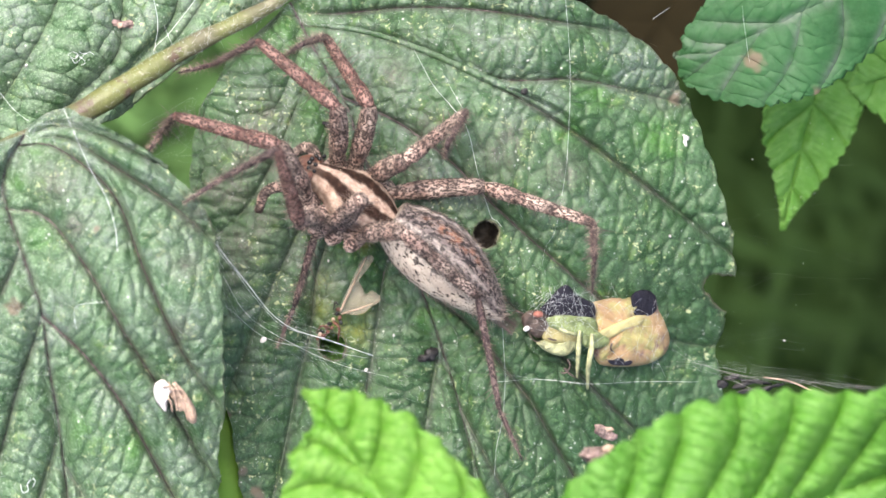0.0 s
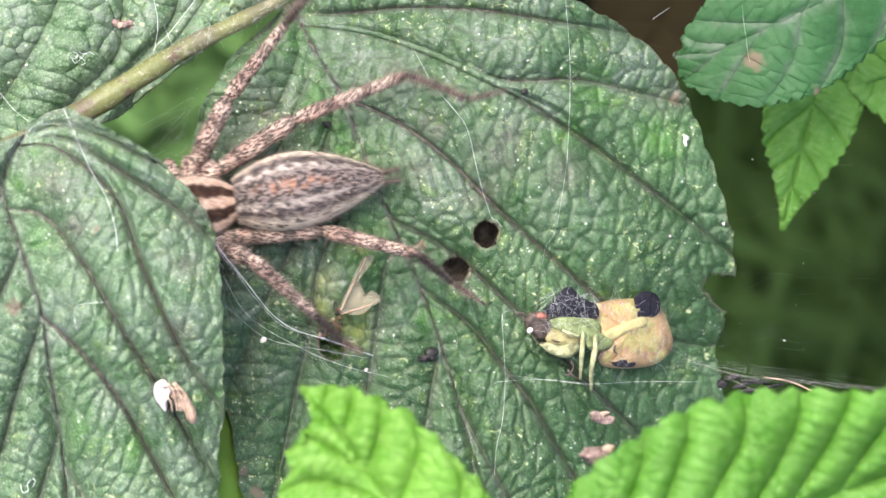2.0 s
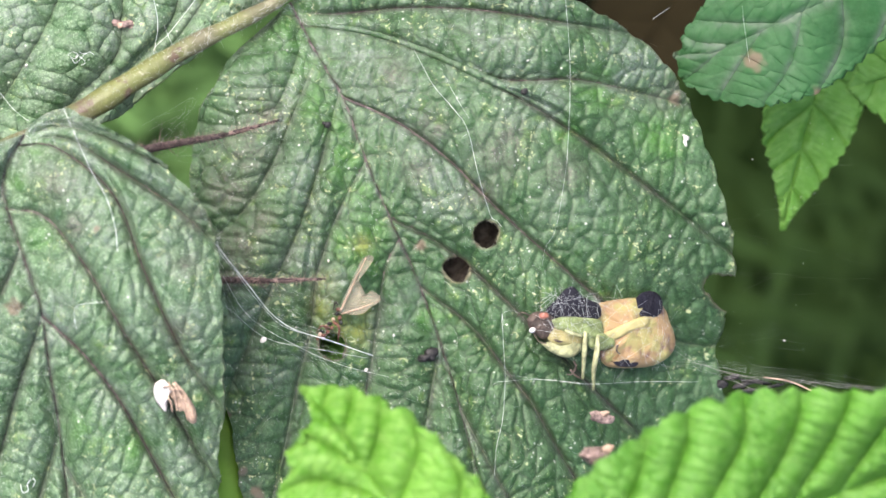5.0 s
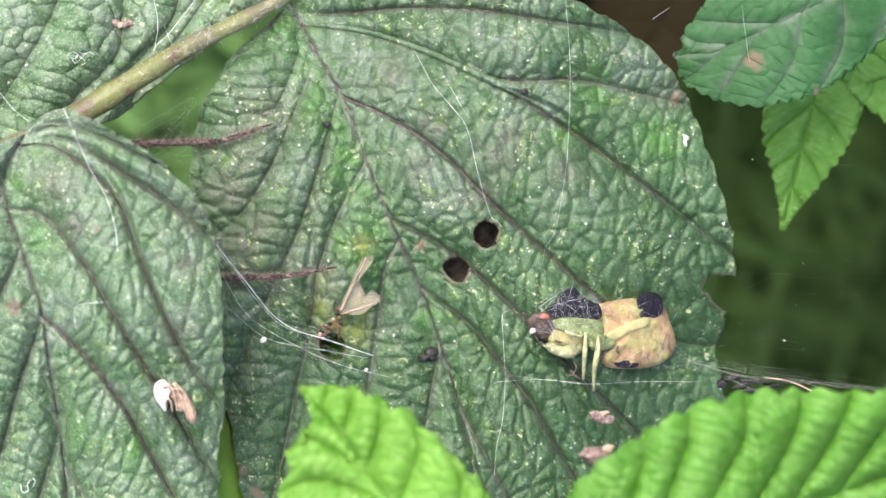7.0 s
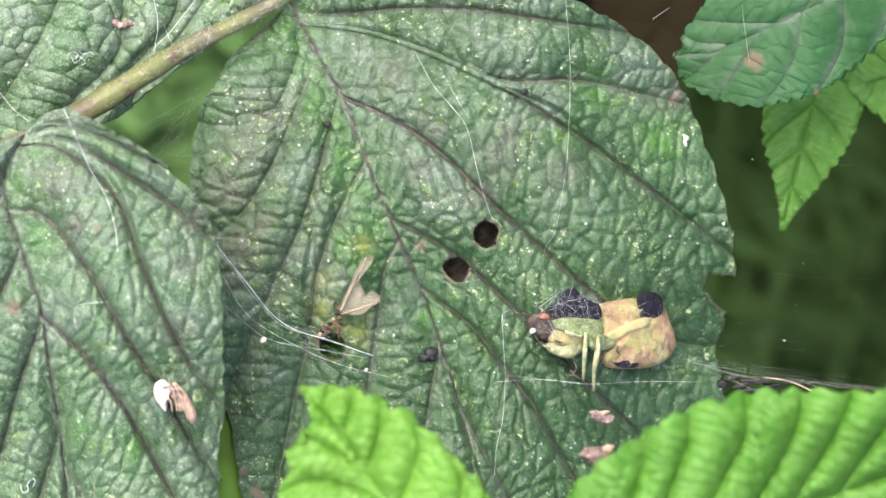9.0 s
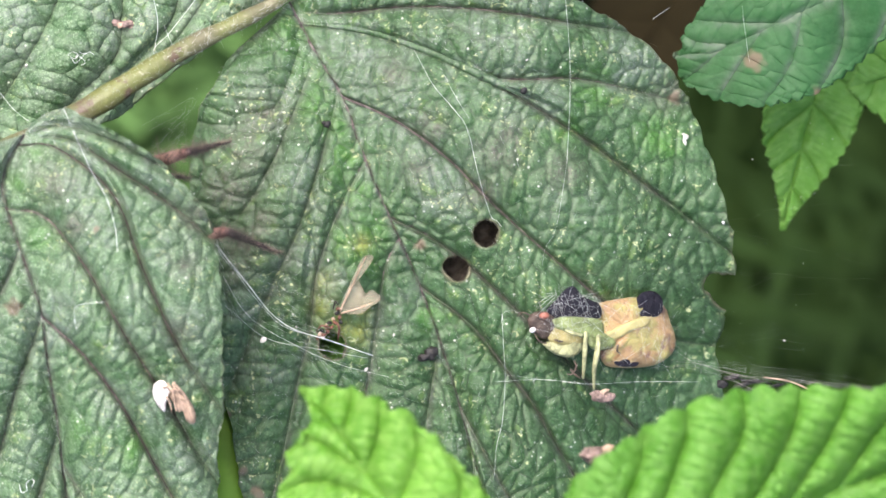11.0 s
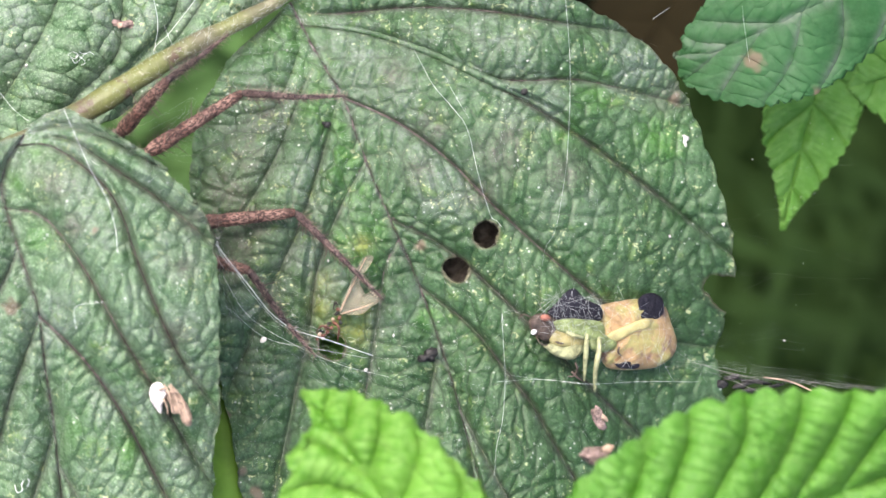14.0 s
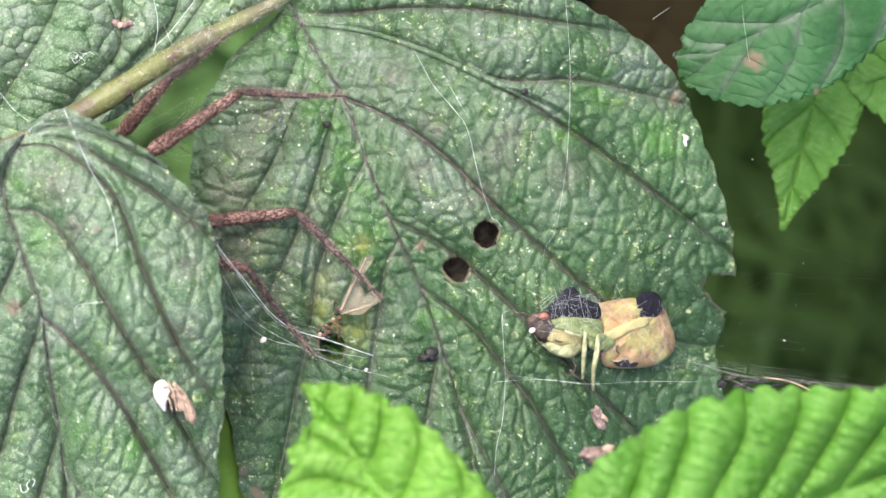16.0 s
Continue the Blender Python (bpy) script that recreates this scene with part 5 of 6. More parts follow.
# ---- fine pale hairs of the old leaf ----
def fuzz(name, n, seed, blade, label, parent=None):
    """Short hairs rooted on a leaflet's own surface."""
    rng = random.Random(seed)
    me = blade.data
    co = np.zeros(len(me.vertices) * 3, np.float32)
    me.vertices.foreach_get("co", co)
    co = co.reshape(-1, 3)
    k = 30 / (1 - co[:, 2] / (EYE * MM)) / MM
    px, py = 784 + co[:, 0] * k, 441 - co[:, 1] * k
    used = np.zeros(len(co), bool)
    used[np.array([p.vertices[0] for p in me.polygons])] = True
    pool = np.flatnonzero(used & (px > -20) & (px < 1590) & (py > -20) & (py < 900))
    s = Shape()
    for _ in range(n):
        p = Vector(co[pool[rng.randrange(len(pool))]])
        a = rng.uniform(0, 6.28)
        d = Vector((math.cos(a), math.sin(a), rng.uniform(0.1, 0.9))).normalized()
        l, w = rng.uniform(0.2, 0.6) * MM, rng.uniform(0.002, 0.0042) * MM
        sd = d.orthogonal().normalized() * w
        up = d.cross(sd).normalized() * w
        s.add([p + sd, p - sd * 0.5 + up, p - sd * 0.5 - up, p + d * l], [(0, 1, 3), (1, 2, 3), (2, 0, 3)])
    ob = part(name, s, SILK, parent or old_leaf, label)
    return tagged(ob, kind="stuff")


STALK_LINE = curve_pts([(530, -40, 0.2), (490, 2, 0.5), (420, 40, 1.2), (330, 85, 2.0), (240, 140, 3.0), (160, 190, 3.4), (60, 245, 4.0)], 60)
rng = random.Random(41)


def stalk_root():
    k, a = rng.uniform(2, 57), rng.uniform(0, 6.28)
    q = STALK_LINE[int(k)] + (STALK_LINE[int(k) + 1] - STALK_LINE[int(k)]) * (k % 1)
    d = Vector((math.cos(a) * 0.7, math.sin(a) * 0.7, abs(math.sin(2 * a)) + 0.2)).normalized()
    return P(*q) + d * 0.0006, (d + Vector((rng.uniform(-0.5, 0.5), rng.uniform(-0.5, 0.5), 0))).normalized()


s = Shape()
hairs(s, 500, stalk_root, 0.0007, 0, rng, 0.000005)
tagged(part("stalk_hair", s, SILK, old_leaf, "short pale hairs on the stalk"), kind="stuff")
fuzz("leaf_hair", 5200, 3, main_blade, "short pale hairs on the leaflet", main_blade)
fuzz("leaf_hair", 3600, 4, left_blade, "short pale hairs on the leaflet", left_blade)
fuzz("leaf_hair", 1500, 5, top_blade, "short pale hairs on the leaflet")


# ---- how the spider moves ----
LEFT, RIGHT = 1, -1
TUCK = {1: ((3.2, 1.3), (6.6, 1.3), (8.6, 1.0), (9.6, 0.6)), 2: ((2.6, 2.0), (5.6, 2.4), (7.6, 2.2), (8.8, 1.8)),
        3: ((-0.2, 2.8), (-1.8, 4.2), (-2.8, 4.4), (-3.4, 4.0)), 4: ((-3.2, 2.4), (-7.2, 3.0), (-10.0, 3.0), (-11.6, 2.6))}  # mm, drawn in


def support(px, py, t):
    """Height in mm on which a foot stands, and the roof over it."""
    lo, hi = float(z_main(np.array(px), np.array(py), 0)) + 1.6, 16.0
    a, b = Vector((490, 2)), Vector((40, 255))
    q = Vector((px, py))
    k = max(0, min(1, (q - a).dot(b - a) / (b - a).length_squared))
    if (q - (a + (b - a) * k)).length < 42 and not (t > 1.4 and py > 205):
        lo = 1.8 + 3.6 * k
    under = px < 400 and py > 195 + max(0, px - 120) * 0.70
    if under:
        if t < 1.35:
            lo = 10.6
        else:
            hi = 6.6
    return lo, hi


def reach(prev, px, py, length, t, k):
    """The point on the line of sight through (px, py) that is a segment's length away from its other end."""
    lo, hi = support(px, py, t)
    if t < 1.35 and k == 1 and px < 500 and py > 200:
        lo = 7.5
    want = (12.0, 5.0, 2.6, 0.0)[k]
    zs = np.linspace(min(lo, hi - 0.5), hi, 90)
    pts = PA(np.full(90, px), np.full(90, py), zs)
    d = np.linalg.norm(pts - np.array(prev), axis=1)
    cost = np.abs(d - length * MM) + 4e-5 * np.abs(zs - max(want, lo))
    v = Vector(pts[int(np.argmin(cost))]) - prev
    return prev + v.normalized() * length * MM


def bone(a, b, up):
    x = (b - a).normalized()
    y = up.cross(x).normalized()
    return Matrix.Translation(a) @ Matrix((x, y, x.cross(y))).transposed().to_4x4()


def body_at(cx, cy, z, heading, roll):
    return Matrix.Translation(P(cx, cy, z)) @ Matrix.Rotation(radians(heading), 4, "Z") @ Matrix.Rotation(radians(roll), 4, "X")


stances = []


def stance(t, body, tail, **given):
    """body: x, y, height, heading, roll; tail: the abdomen's heading; legs by name (l1 .. r4), four joints each, others drawn in."""
    root = body_at(*body)
    out = {}
    for key in legs:
        name = ("l" if key[0] == LEFT else "r") + str(key[1])
        if name in given:
            out[key] = np.array(given[name], float).reshape(4, 2)
        else:
            js = []
            for x, y in TUCK[key[1]]:
                w = root @ (Vector((x, key[0] * y, 0)) * MM)
                k = 30 / (1 - w.z / (EYE * MM)) / MM
                js.append((784 + w.x * k, 441 - w.y * k))
            out[key] = np.array(js)
    stances.append((t, np.array(body, float), float(tail), out))


YOUNG_A_SWAY = ((0, 4, 6), (1.0, 5, 7), (1.4, 0, 0), (9.2, 0, 0), (11.3, 1, -1), (11.4, -10, 19), (11.5, -12, 22), (11.7, -8, 5), (11.9, -12, 14), (12.0, -12, 18), (12.2, -6, 6), (12.5, 0, 2), (13.0, 0, 0), (13.1, -9, 15), (13.2, -12, 22),
                (13.3, -10, 9), (13.4, -11, 12), (13.5, -11, 9), (13.7, -9, 9), (13.8, -3, 2), (14.0, 3, 4), (14.3, 0, 0), (15.5, 0, 1), (15.6, -10, 16), (15.7, -12, 22), (15.8, 10, -17), (15.9, 0, 0), (16.0, 5, -7))
YOUNG_B_SWAY = ((0, -13, 2), (0.6, -13, 2), (1.0, -5, 0), (1.5, -2, 0), (4.0, -2, 0), (6.3, 0, 0), (9.2, 0, 0), (11.3, -2, -2), (11.5, -14, -6), (11.7, -20, -28), (11.9, -17, -14), (12.0, -16, -9), (12.2, -6, -3), (12.5, 0, 0), (13.0, 0, 0), (13.1, -10, -17), (13.2, -18, -22), (13.3, -17, -20), (13.4, -20, -30),
                (13.5, -21, -35), (13.6, -21, -40), (13.7, -18, -34), (13.8, -14, -28), (14.0, 5, 4), (14.3, 0, 0), (15.7, 0, 0), (16.0, 3, 0))
FOLD_SWAY = ((0, 0, 0), (9.2, 0, 0), (11.3, 1, -3), (11.4, -15, 9), (11.5, -18, 10), (11.7, -6, 0), (11.9, -8, 5), (12.0, -8, 9), (12.2, -6, 3), (12.5, 0, 1), (13.0, 0, 0), (13.1, -16, 4), (13.2, -28, 11), (13.3, -11, 4),
             (13.4, -18, 6), (13.5, -15, 6), (13.6, -17, 4), (13.8, -16, 4), (14.0, -2, 4), (14.3, 0, 0), (15.5, 0, 1), (15.6, -10, 14), (15.7, -14, 20), (15.8, 14, -10), (15.9, 5, -2), (16.0, 0, -9))
BUG_SWAY = ((0, -11, -4), (1.0, -11, -5), (1.4, -5, -1), (3.7, -5, -1), (4.2, -3, -2), (6.3, 0, 0), (9.2, 0, 0), (11.1, 0, -2), (11.3, 0, -11), (11.5, -5, -7), (11.7, -4, -16), (11.9, -3, -6), (12.2, -2, -3), (12.5, -1, 0), (13.0, -1, 0), (13.1, -2, -1), (13.2, -8, 2), (13.3, -2, -10),
            (13.4, -7, -20), (13.5, -7, -36), (13.6, 3, -32), (13.7, -4, -26), (13.8, -3, -17), (14.0, 2, 2), (14.3, -1, 0), (16.0, -1, -1))
# the large leaflet lifts a little in the gusts: shift and turn in thousandths about its base
MAIN_SWAY = ((0, 0, 0, 0), (9.2, 0, 0, 0), (11.3, -2, -1, 3), (11.5, -3, -1, 4), (11.9, -3, 0, 1), (12.2, -1, 0, 0), (12.5, 0, 0, 0), (13.0, 0, 0, 0), (13.2, -3, -1, 5), (13.35, -5, -2, 11), (13.5, -7, -2.5, 18), (13.65, -6, -2, 15), (13.8, -4, -1, 8), (14.0, 0, 0, -1), (14.2, 0, 0, 0), (16.0, 0, 0, 0))


def motions():
    stance(0.0, (622, 352, 4.4, 148, 38), 148, r1=(597, 190, 455, 72, 375, 115, 312, 130), r2=(655, 190, 575, 65, 535, 78, 503, 98), r3=(718, 285, 825, 198, 792, 255, 788, 280),
           r4=(885, 328, 1050, 395, 1052, 460, 1048, 522), l1=(495, 258, 308, 205, 285, 235, 262, 270), l2=(530, 395, 492, 265, 395, 315, 300, 375),
           l3=(640, 352, 556, 420, 520, 545, 480, 640), l4=(712, 412, 845, 525, 888, 745, 935, 838))
    stance(0.62, (618, 349, 4.4, 148, 38), 148, r1=(593, 188, 452, 72, 372, 113, 310, 128), r2=(652, 188, 573, 63, 533, 76, 501, 96), r3=(716, 283, 825, 196, 792, 255, 788, 280),
           r4=(882, 328, 1050, 393, 1052, 460, 1048, 522), l1=(492, 256, 306, 204, 283, 235, 260, 268), l2=(527, 393, 490, 264, 393, 314, 298, 373),
           l3=(637, 350, 554, 418, 519, 543, 480, 640), l4=(710, 412, 843, 523, 887, 745, 935, 838))
    stance(0.8, (447, 252, 5.0, 149, 34), 145, r1=(415, 165, 320, 40, 230, 0, 170, -30), r2=(492, 120, 455, -20, 440, -60, 425, -90), r3=(536, 178, 645, 70, 690, 88, 720, 65),
           r4=(700, 300, 935, 395, 1000, 450, 1045, 520), l1=(370, 160, 220, 105, 120, 95, 60, 90), l2=(340, 245, 195, 268, 100, 330, 24, 394),
           l3=(385, 330, 345, 325, 290, 400, 215, 490), l4=(505, 305, 662, 465, 682, 620, 705, 700))
    stance(1.0, (437, 255, 5.0, 150, 30), 146, r1=(405, 170, 335, 55, 250, 0, 190, -30), r2=(468, 130, 425, -10, 410, -50, 395, -80), r3=(518, 172, 635, 60, 680, 86, 720, 65),
           r4=(700, 298, 930, 392, 1000, 450, 1045, 520), l1=(445, 160, 370, 72, 260, 130, 185, 175), l2=(330, 205, 225, 222, 195, 240, 160, 260),
           l3=(400, 315, 368, 308, 290, 405, 215, 490), l4=(505, 305, 662, 465, 682, 620, 705, 700))
    stance(1.2, (425, 240, 5.0, 153, 26), 145, r1=(338, 85, 240, 15, 190, 0, 150, -10), r2=(432, 70, 405, -40, 395, -70, 390, -100), r3=(495, 120, 620, 35, 665, 66, 720, 65),
           r4=(680, 264, 900, 360, 960, 450, 1040, 520), l1=(300, 170, 208, 213, 185, 230, 165, 245), l2=(320, 205, 265, 250, 245, 275, 225, 295),
           l3=(415, 280, 352, 288, 288, 400, 215, 490), l4=(500, 300, 640, 460, 652, 530, 690, 640))
    stance(1.3, (410, 255, 4.8, 160, 20), 147, r1=(345, 140, 270, 115, 210, 110, 150, 105), r2=(395, 80, 370, -10, 360, -40, 350, -80), r3=(470, 105, 605, 20, 655, 65, 720, 70),
           r4=(560, 120, 720, 100, 800, 140, 880, 165), l1=(300, 230, 240, 260, 215, 280, 190, 290), l2=(330, 300, 290, 320, 260, 330, 220, 340),
           l3=(410, 260, 365, 380, 350, 430, 330, 480), l4=(500, 310, 615, 430, 650, 520, 675, 640))
    stance(1.4, (405, 275, 4.2, 174, 18), 171, r1=(330, 290, 232, 192, 220, 150, 212, 110), r2=(325, 195, 255, 100, 240, 70, 232, 45), r3=(388, 165, 430, 35, 450, 20, 480, 8),
           r4=(540, 115, 745, 70, 802, 150, 900, 160), l3=(385, 285, 455, 415, 470, 455, 482, 500), l4=(588, 352, 622, 378, 648, 440, 642, 470))
    stance(1.5, (420, 325, 4.0, 184, 14), 179, r1=(340, 300, 230, 192, 215, 165, 200, 150), r2=(325, 205, 315, 120, 322, 95, 330, 70), r3=(430, 165, 462, 45, 475, 30, 490, 15),
           r4=(572, 130, 762, 65, 815, 150, 900, 160), l3=(420, 312, 475, 425, 495, 470, 520, 520), l4=(640, 370, 720, 430, 718, 530, 770, 590))
    stance(1.6, (470, 383, 4.0, 188, 12), 181, r1=(430, 330, 310, 300, 270, 280, 240, 260), r2=(400, 320, 280, 260, 265, 220, 255, 160), r3=(510, 200, 505, 60, 505, 30, 505, 10),
           r4=(595, 190, 760, 80, 815, 150, 900, 160), l3=(540, 440, 420, 450, 360, 460, 300, 470), l4=(660, 440, 755, 470, 745, 540, 765, 640))
    stance(1.7, (540, 430, 4.0, 190, 12), 184, r1=(520, 400, 392, 400, 330, 400, 280, 400), r2=(520, 372, 392, 380, 330, 370, 280, 365), r3=(548, 235, 540, 75, 543, 40, 545, 8),
           r4=(640, 228, 765, 95, 820, 152, 900, 160), l1=(520, 490, 400, 500, 340, 490, 280, 490), l2=(545, 535, 400, 525, 340, 515, 280, 510), l3=(590, 545, 440, 545, 380, 540, 320, 540),
           l4=(720, 465, 830, 475, 770, 545, 765, 640))
    stance(1.85, (440, 402, 4.0, 190, 10), 187, r3=(470, 200, 535, 40, 545, 10, 555, -10), r4=(600, 200, 758, 108, 825, 165, 900, 160), l3=(480, 520, 520, 560, 560, 590, 600, 610),
           l4=(640, 440, 770, 460, 790, 520, 815, 590))
    stance(2.0, (338, 372, 3.9, 190, 8), 190, r3=(415, 150, 530, 10, 545, -10, 560, -30), r4=(570, 180, 750, 120, 830, 175, 900, 160), l3=(440, 455, 560, 560, 600, 600, 640, 625),
           l4=(600, 405, 740, 450, 800, 500, 860, 540))
    stance(2.2, (280, 375, 3.8, 228, 30), 179, r3=(264, 205, 370, 106, 455, 105, 510, 65), r4=(430, 212, 610, 132, 790, 182, 885, 158), l3=(452, 440, 565, 530, 610, 605, 660, 622),
           l4=(482, 345, 676, 408, 765, 555, 850, 572))
    stance(2.42, (278, 374, 3.8, 228, 30), 180, r3=(255, 205, 345, 112, 455, 103, 508, 68), r4=(430, 212, 605, 132, 785, 180, 882, 158), l3=(462, 432, 568, 515, 620, 595, 660, 618),
           l4=(482, 345, 676, 408, 767, 560, 850, 572))
    stance(2.5, (262, 368, 3.8, 220, 30), 182, r3=(240, 200, 335, 115, 440, 98, 507, 68), r4=(400, 185, 560, 110, 690, 110, 790, 120), l3=(455, 425, 595, 495, 645, 555, 680, 600),
           l4=(470, 345, 655, 402, 760, 555, 845, 572))
    stance(2.6, (218, 358, 3.8, 208, 30), 187, r3=(222, 195, 325, 108, 380, 85, 430, 65), r4=(335, 188, 492, 80, 650, 80, 742, 58), l3=(435, 420, 600, 500, 650, 560, 690, 600),
           l4=(462, 345, 650, 400, 765, 560, 835, 572))
    stance(2.72, (162, 350, 3.8, 194, 30), 191, r3=(195, 178, 315, 103, 345, 80, 380, 60), r4=(330, 190, 495, 85, 650, 88, 748, 58), l3=(430, 430, 560, 540, 610, 590, 668, 606),
           l4=(490, 345, 640, 390, 755, 550, 830, 572))
    stance(3.0, (155, 375, 3.8, 198, 30), 197, r3=(172, 178, 300, 102, 325, 85, 350, 65), r4=(320, 195, 490, 78, 650, 86, 748, 55), l3=(425, 440, 565, 555, 605, 588, 665, 606),
           l4=(470, 350, 620, 388, 750, 545, 832, 572))
    stance(3.7, (151, 378, 3.8, 198, 30), 197, r3=(172, 178, 300, 102, 325, 85, 350, 65), r4=(318, 195, 488, 78, 650, 86, 745, 55), l3=(425, 440, 565, 555, 605, 588, 665, 606),
           l4=(468, 350, 618, 388, 750, 545, 832, 572))
    stance(4.0, (62, 425, 3.8, 198, 12), 196, r3=(165, 190, 290, 112, 310, 95, 330, 80), r4=(330, 222, 450, 135, 580, 115, 712, 65), l3=(330, 470, 380, 560, 390, 590, 395, 600),
           l4=(450, 420, 597, 430, 735, 540, 828, 566))
    stance(4.2, (40, 450, 3.8, 198, 8), 194, r3=(140, 230, 180, 200, 200, 195, 215, 190), r4=(320, 236, 430, 172, 560, 140, 672, 98), l4=(430, 472, 570, 475, 690, 535, 826, 566))
    stance(4.7, (-30, 450, 3.8, 192, 4), 190, r4=(170, 300, 280, 262, 400, 235, 520, 205), l4=(180, 490, 330, 495, 470, 500, 620, 500))
    stance(5.6, (-50, 450, 3.8, 190, 2), 188, r4=(120, 300, 180, 272, 400, 250, 500, 213), l4=(170, 480, 300, 490, 500, 490, 600, 472))
    stance(7.5, (-50, 450, 3.8, 190, 2), 188, r4=(120, 300, 180, 272, 400, 250, 500, 213), l4=(170, 480, 300, 490, 500, 490, 600, 472))
    stance(7.9, (-60, 450, 3.8, 190, 2), 188, r4=(80, 300, 140, 280, 290, 260, 390, 240), l4=(120, 480, 220, 490, 320, 490, 400, 485))
    stance(8.2, (-70, 450, 3.8, 190, 0), 188)
    stance(8.8, (-40, 445, 3.3, 150, 0), 155)
    stance(9.4, (0, 452, 2.7, 90, 0), 105)
    stance(10.0, (40, 460, 3.0, 40, 0), 60)
    stance(10.6, (70, 440, 3.6, 15, 0), 25)
    stance(11.0, (85, 425, 3.6, 12, 0), 18, l1=(240, 300, 330, 270, 370, 260, 410, 250), r1=(300, 430, 400, 410, 450, 430, 500, 450))
    stance(11.3, (95, 420, 3.6, 12, 0), 16, l1=(250, 300, 360, 245, 430, 235, 500, 215), l2=(160, 290, 190, 220, 210, 190, 235, 170), r1=(375, 408, 510, 400, 600, 485, 655, 520), r2=(330, 460, 400, 480, 450, 520, 490, 560))
    stance(11.6, (100, 420, 3.6, 12, 0), 15, l1=(270, 278, 430, 184, 530, 184, 622, 172), l2=(225, 240, 300, 150, 350, 108, 405, 62), r1=(375, 398, 535, 390, 615, 475, 685, 535),
           r2=(390, 455, 440, 505, 520, 600, 590, 652))
    stance(12.5, (100, 420, 3.6, 12, 0), 15, l1=(270, 275, 430, 180, 530, 183, 622, 170), l2=(225, 238, 300, 148, 350, 106, 405, 60), r1=(375, 396, 535, 388, 615, 475, 685, 535),
           r2=(390, 452, 440, 503, 520, 600, 590, 652))
    stance(14.2, (92, 414, 3.6, 12, 0), 15, l1=(258, 272, 428, 164, 530, 172, 622, 170), l2=(212, 235, 296, 142, 350, 104, 405, 60), r1=(372, 380, 540, 374, 618, 470, 682, 535),
           r2=(382, 420, 440, 478, 505, 570, 562, 636))
    stance(16.0, (95, 414, 3.6, 12, 0), 15, l1=(262, 272, 428, 162, 530, 170, 622, 170), l2=(216, 235, 296, 142, 350, 104, 405, 60), r1=(374, 380, 540, 374, 618, 470, 682, 535),
           r2=(382, 420, 440, 478, 505, 570, 562, 636))
    times = sorted({round(a[0], 3) for a in stances} | {round(0.5 + 0.1 * k, 3) for k in range(38)} | {round(4.2 + 0.2 * k, 3) for k in range(8)} | {7.6, 7.7, 7.8, 8.0, 8.1, 8.5, 9.1, 9.7, 10.3, 10.8, 11.2, 11.4, 11.5, 12.0, 13.5})
    rows = {ob: [] for ob in (spider, belly, *sum(legs.values(), []))}
    for t in times:
        i = max(k for k in range(len(stances) - 1) if stances[k][0] <= t)
        a, b = stances[i], stances[i + 1]
        f = (t - a[0]) / (b[0] - a[0])
        f = f * f * (3 - 2 * f) if b[0] - a[0] > 0.35 else f
        root = body_at(*(a[1] + (b[1] - a[1]) * f))
        tail = a[2] + (b[2] - a[2]) * f
        heading = a[1][3] + (b[1][3] - a[1][3]) * f
        rows[spider].append((t, root))
        rows[belly].append((t, Matrix.Translation(Vector((-2.6, 0, 0.25)) * MM) @ Matrix.Rotation(radians(tail - heading), 4, "Z") @ Matrix.Rotation(radians((a[1][4] + (b[1][4] - a[1][4]) * f) * 0.12), 4, "X") @ Matrix.Rotation(radians(-13 + 10 * float(smooth01((t - 1.1) / 0.5))), 4, "Y")))
        inv = root.inverted()
        up = root.to_3x3() @ Vector((0, 0, 1))
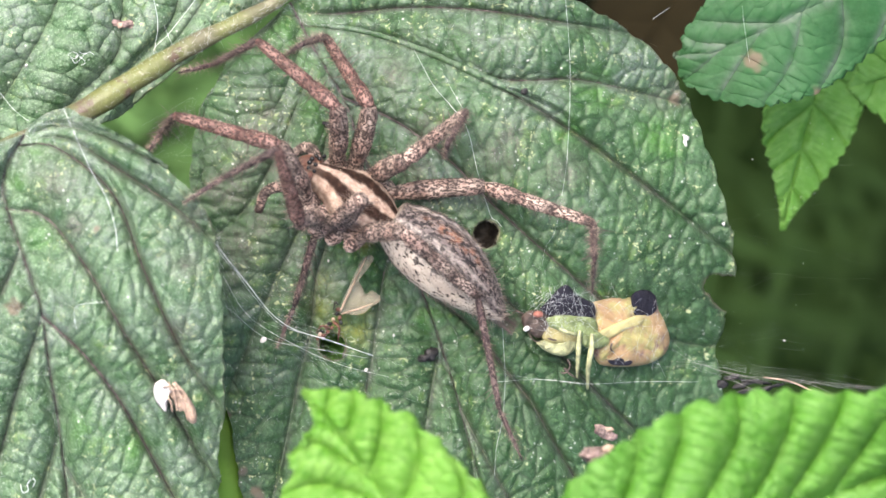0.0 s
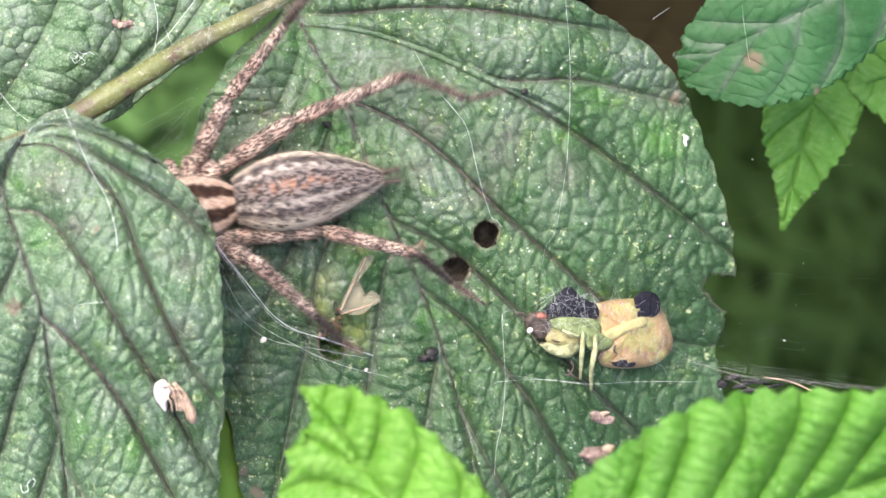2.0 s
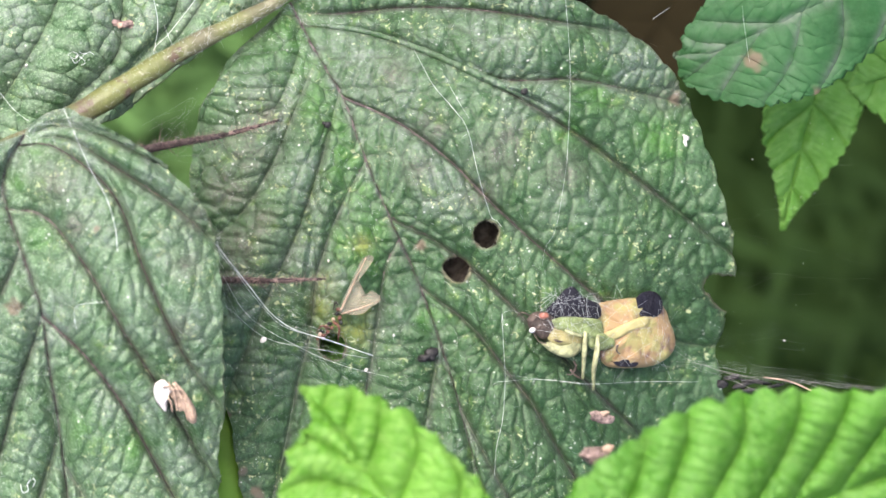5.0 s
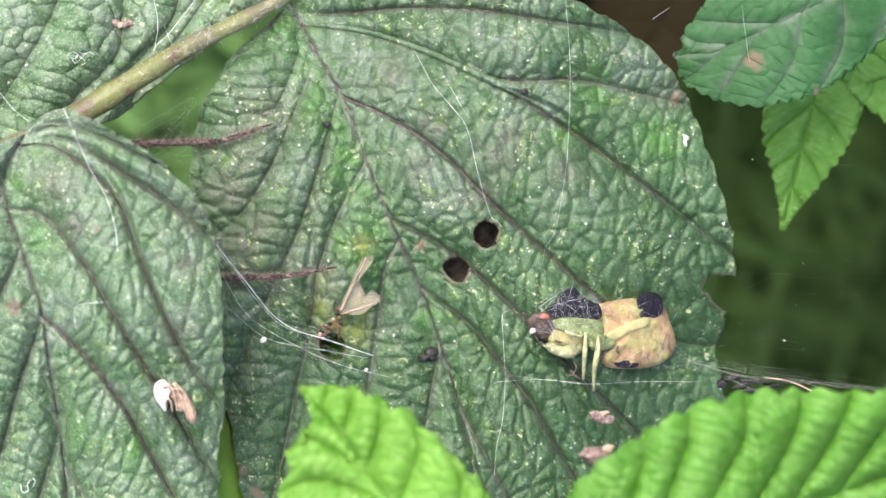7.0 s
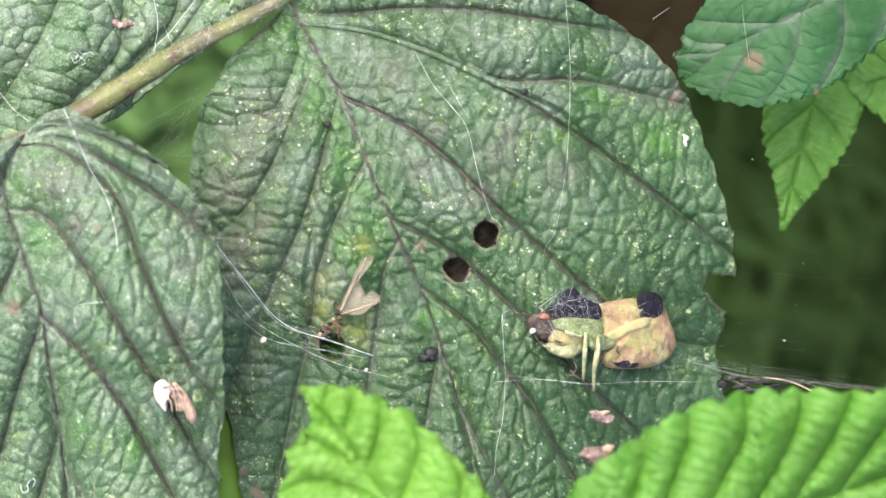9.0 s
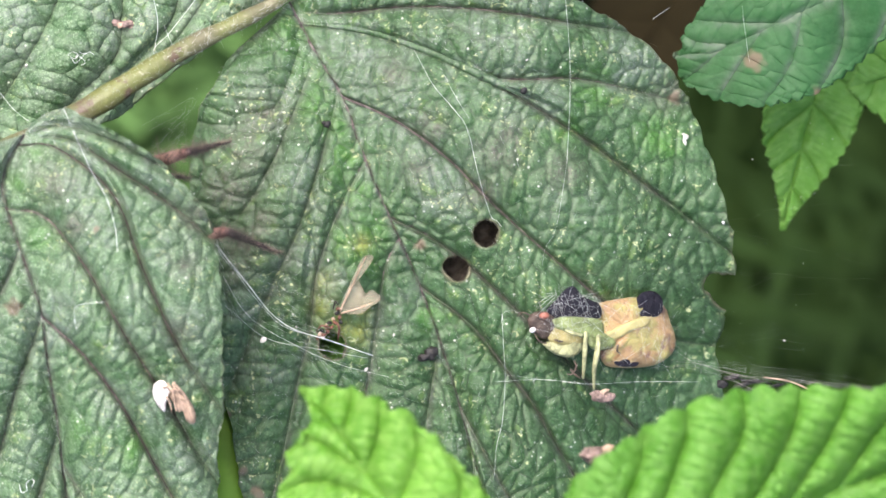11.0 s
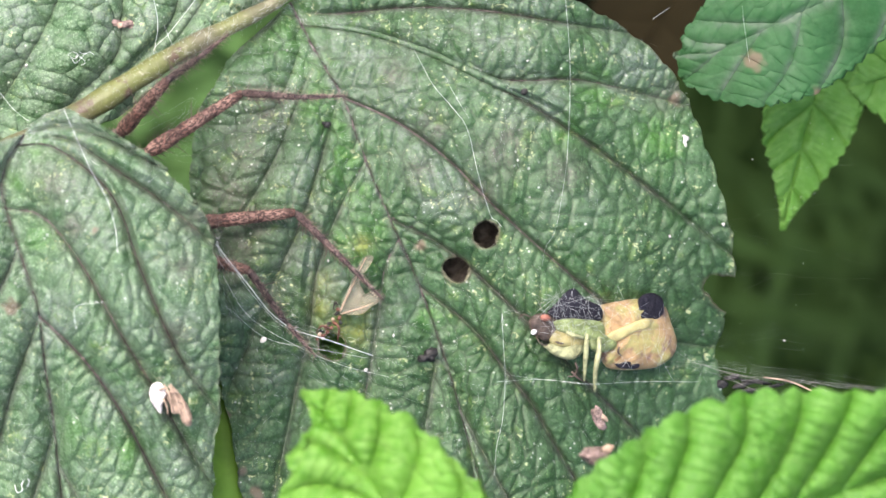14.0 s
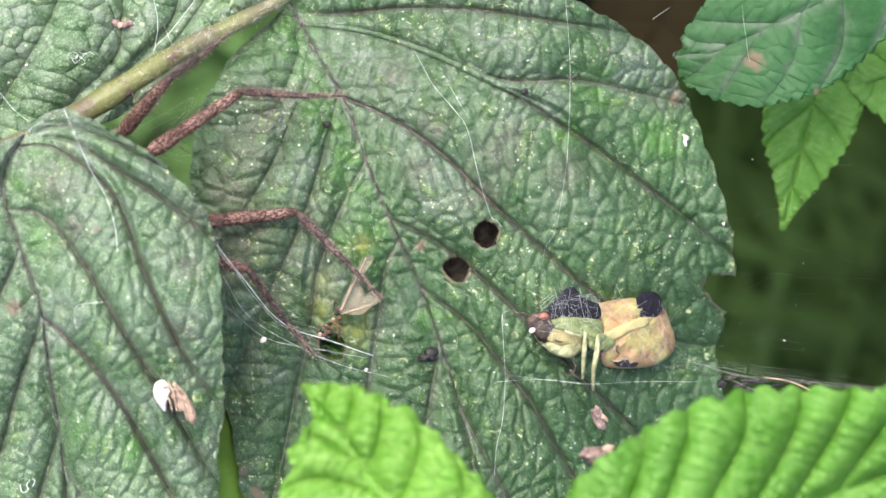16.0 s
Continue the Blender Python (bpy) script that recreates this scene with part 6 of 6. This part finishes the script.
        for (side, number), obs in legs.items():
            J = a[3][(side, number)] * (1 - f) + b[3][(side, number)] * f
            hx, hy = HIP[number]
            joints = [root @ (Vector((hx, side * (hy + 0.5), -0.4)) * MM)]
            for k in range(4):
                joints.append(reach(joints[-1], J[k][0], J[k][1], LEG_LEN[number][k], t, k))
            for k, ob in enumerate(obs):
                rows[ob].append((t, inv @ bone(joints[k], joints[k + 1], up)))
    walk(swing, [(t, Matrix.Translation(P(x, y, 2.6)) @ pose(0, 0, 0, 0, 0, a)) for t, x, y, a in
                 ((0.0, 1071, 766, -20), (0.6, 1071, 766, -20), (0.9, 1068, 753, -10), (1.5, 1065, 740, -5), (9.2, 1065, 738, -5), (11.2, 1066, 700, 5), (12.8, 1066, 698, 5), (13.3, 1064, 715, -40), (14.0, 1060, 740, -60), (16.0, 1060, 740, -60))])
    # gusts stir the leaves: shifts in the plan at a height in mm
    for obs, z, shifts in (((young_a,), 26, YOUNG_A_SWAY), ((young_b,), 26, YOUNG_B_SWAY), ((left_blade, husk, curl), 9, FOLD_SWAY), ((bug, silk_wrap), 1, BUG_SWAY)):
        k = MM / 30 * (1 - z / EYE)
        for ob in obs:
            late = (-2, 3) if ob is young_a else (-4, -4) if ob is young_b else (0, 0)  # they settle a little off after the first gust
            if z == 9:  # the folded leaflet turns about its base
                pivot = P(42, 238, z)
                turn = [(t, ((dx - 4 * (t > 11.2)) * 457 - (dy + 3 * (t > 11.2)) * 248) / 270350) for t, dx, dy in shifts]
                walk(ob, [(t, Matrix.Translation(pivot) @ Matrix.Rotation(a, 4, "Z") @ Matrix.Translation(-pivot)) for t, a in turn])
                continue
            walk(ob, [(t, Matrix.Translation(((dx + late[0] * (t > 11.2)) * k, -(dy + late[1] * (t > 11.2)) * k, 0))) for t, dx, dy in shifts])
    base, k = P(512, 5), MM / 30
    for ob in (main_blade, fly, *on_main):
        walk(ob, [(t, Matrix.Translation(base + Vector((dx * k, -dy * k, 0))) @ Matrix.Rotation(a / 1000, 4, "Z") @ Matrix.Translation(-base)) for t, dx, dy, a in MAIN_SWAY])
    for ob, r in rows.items():
        if r[-1][0] < 16.0:
            r.append((16.0, r[-1][1]))
        walk(ob, r)


motions()
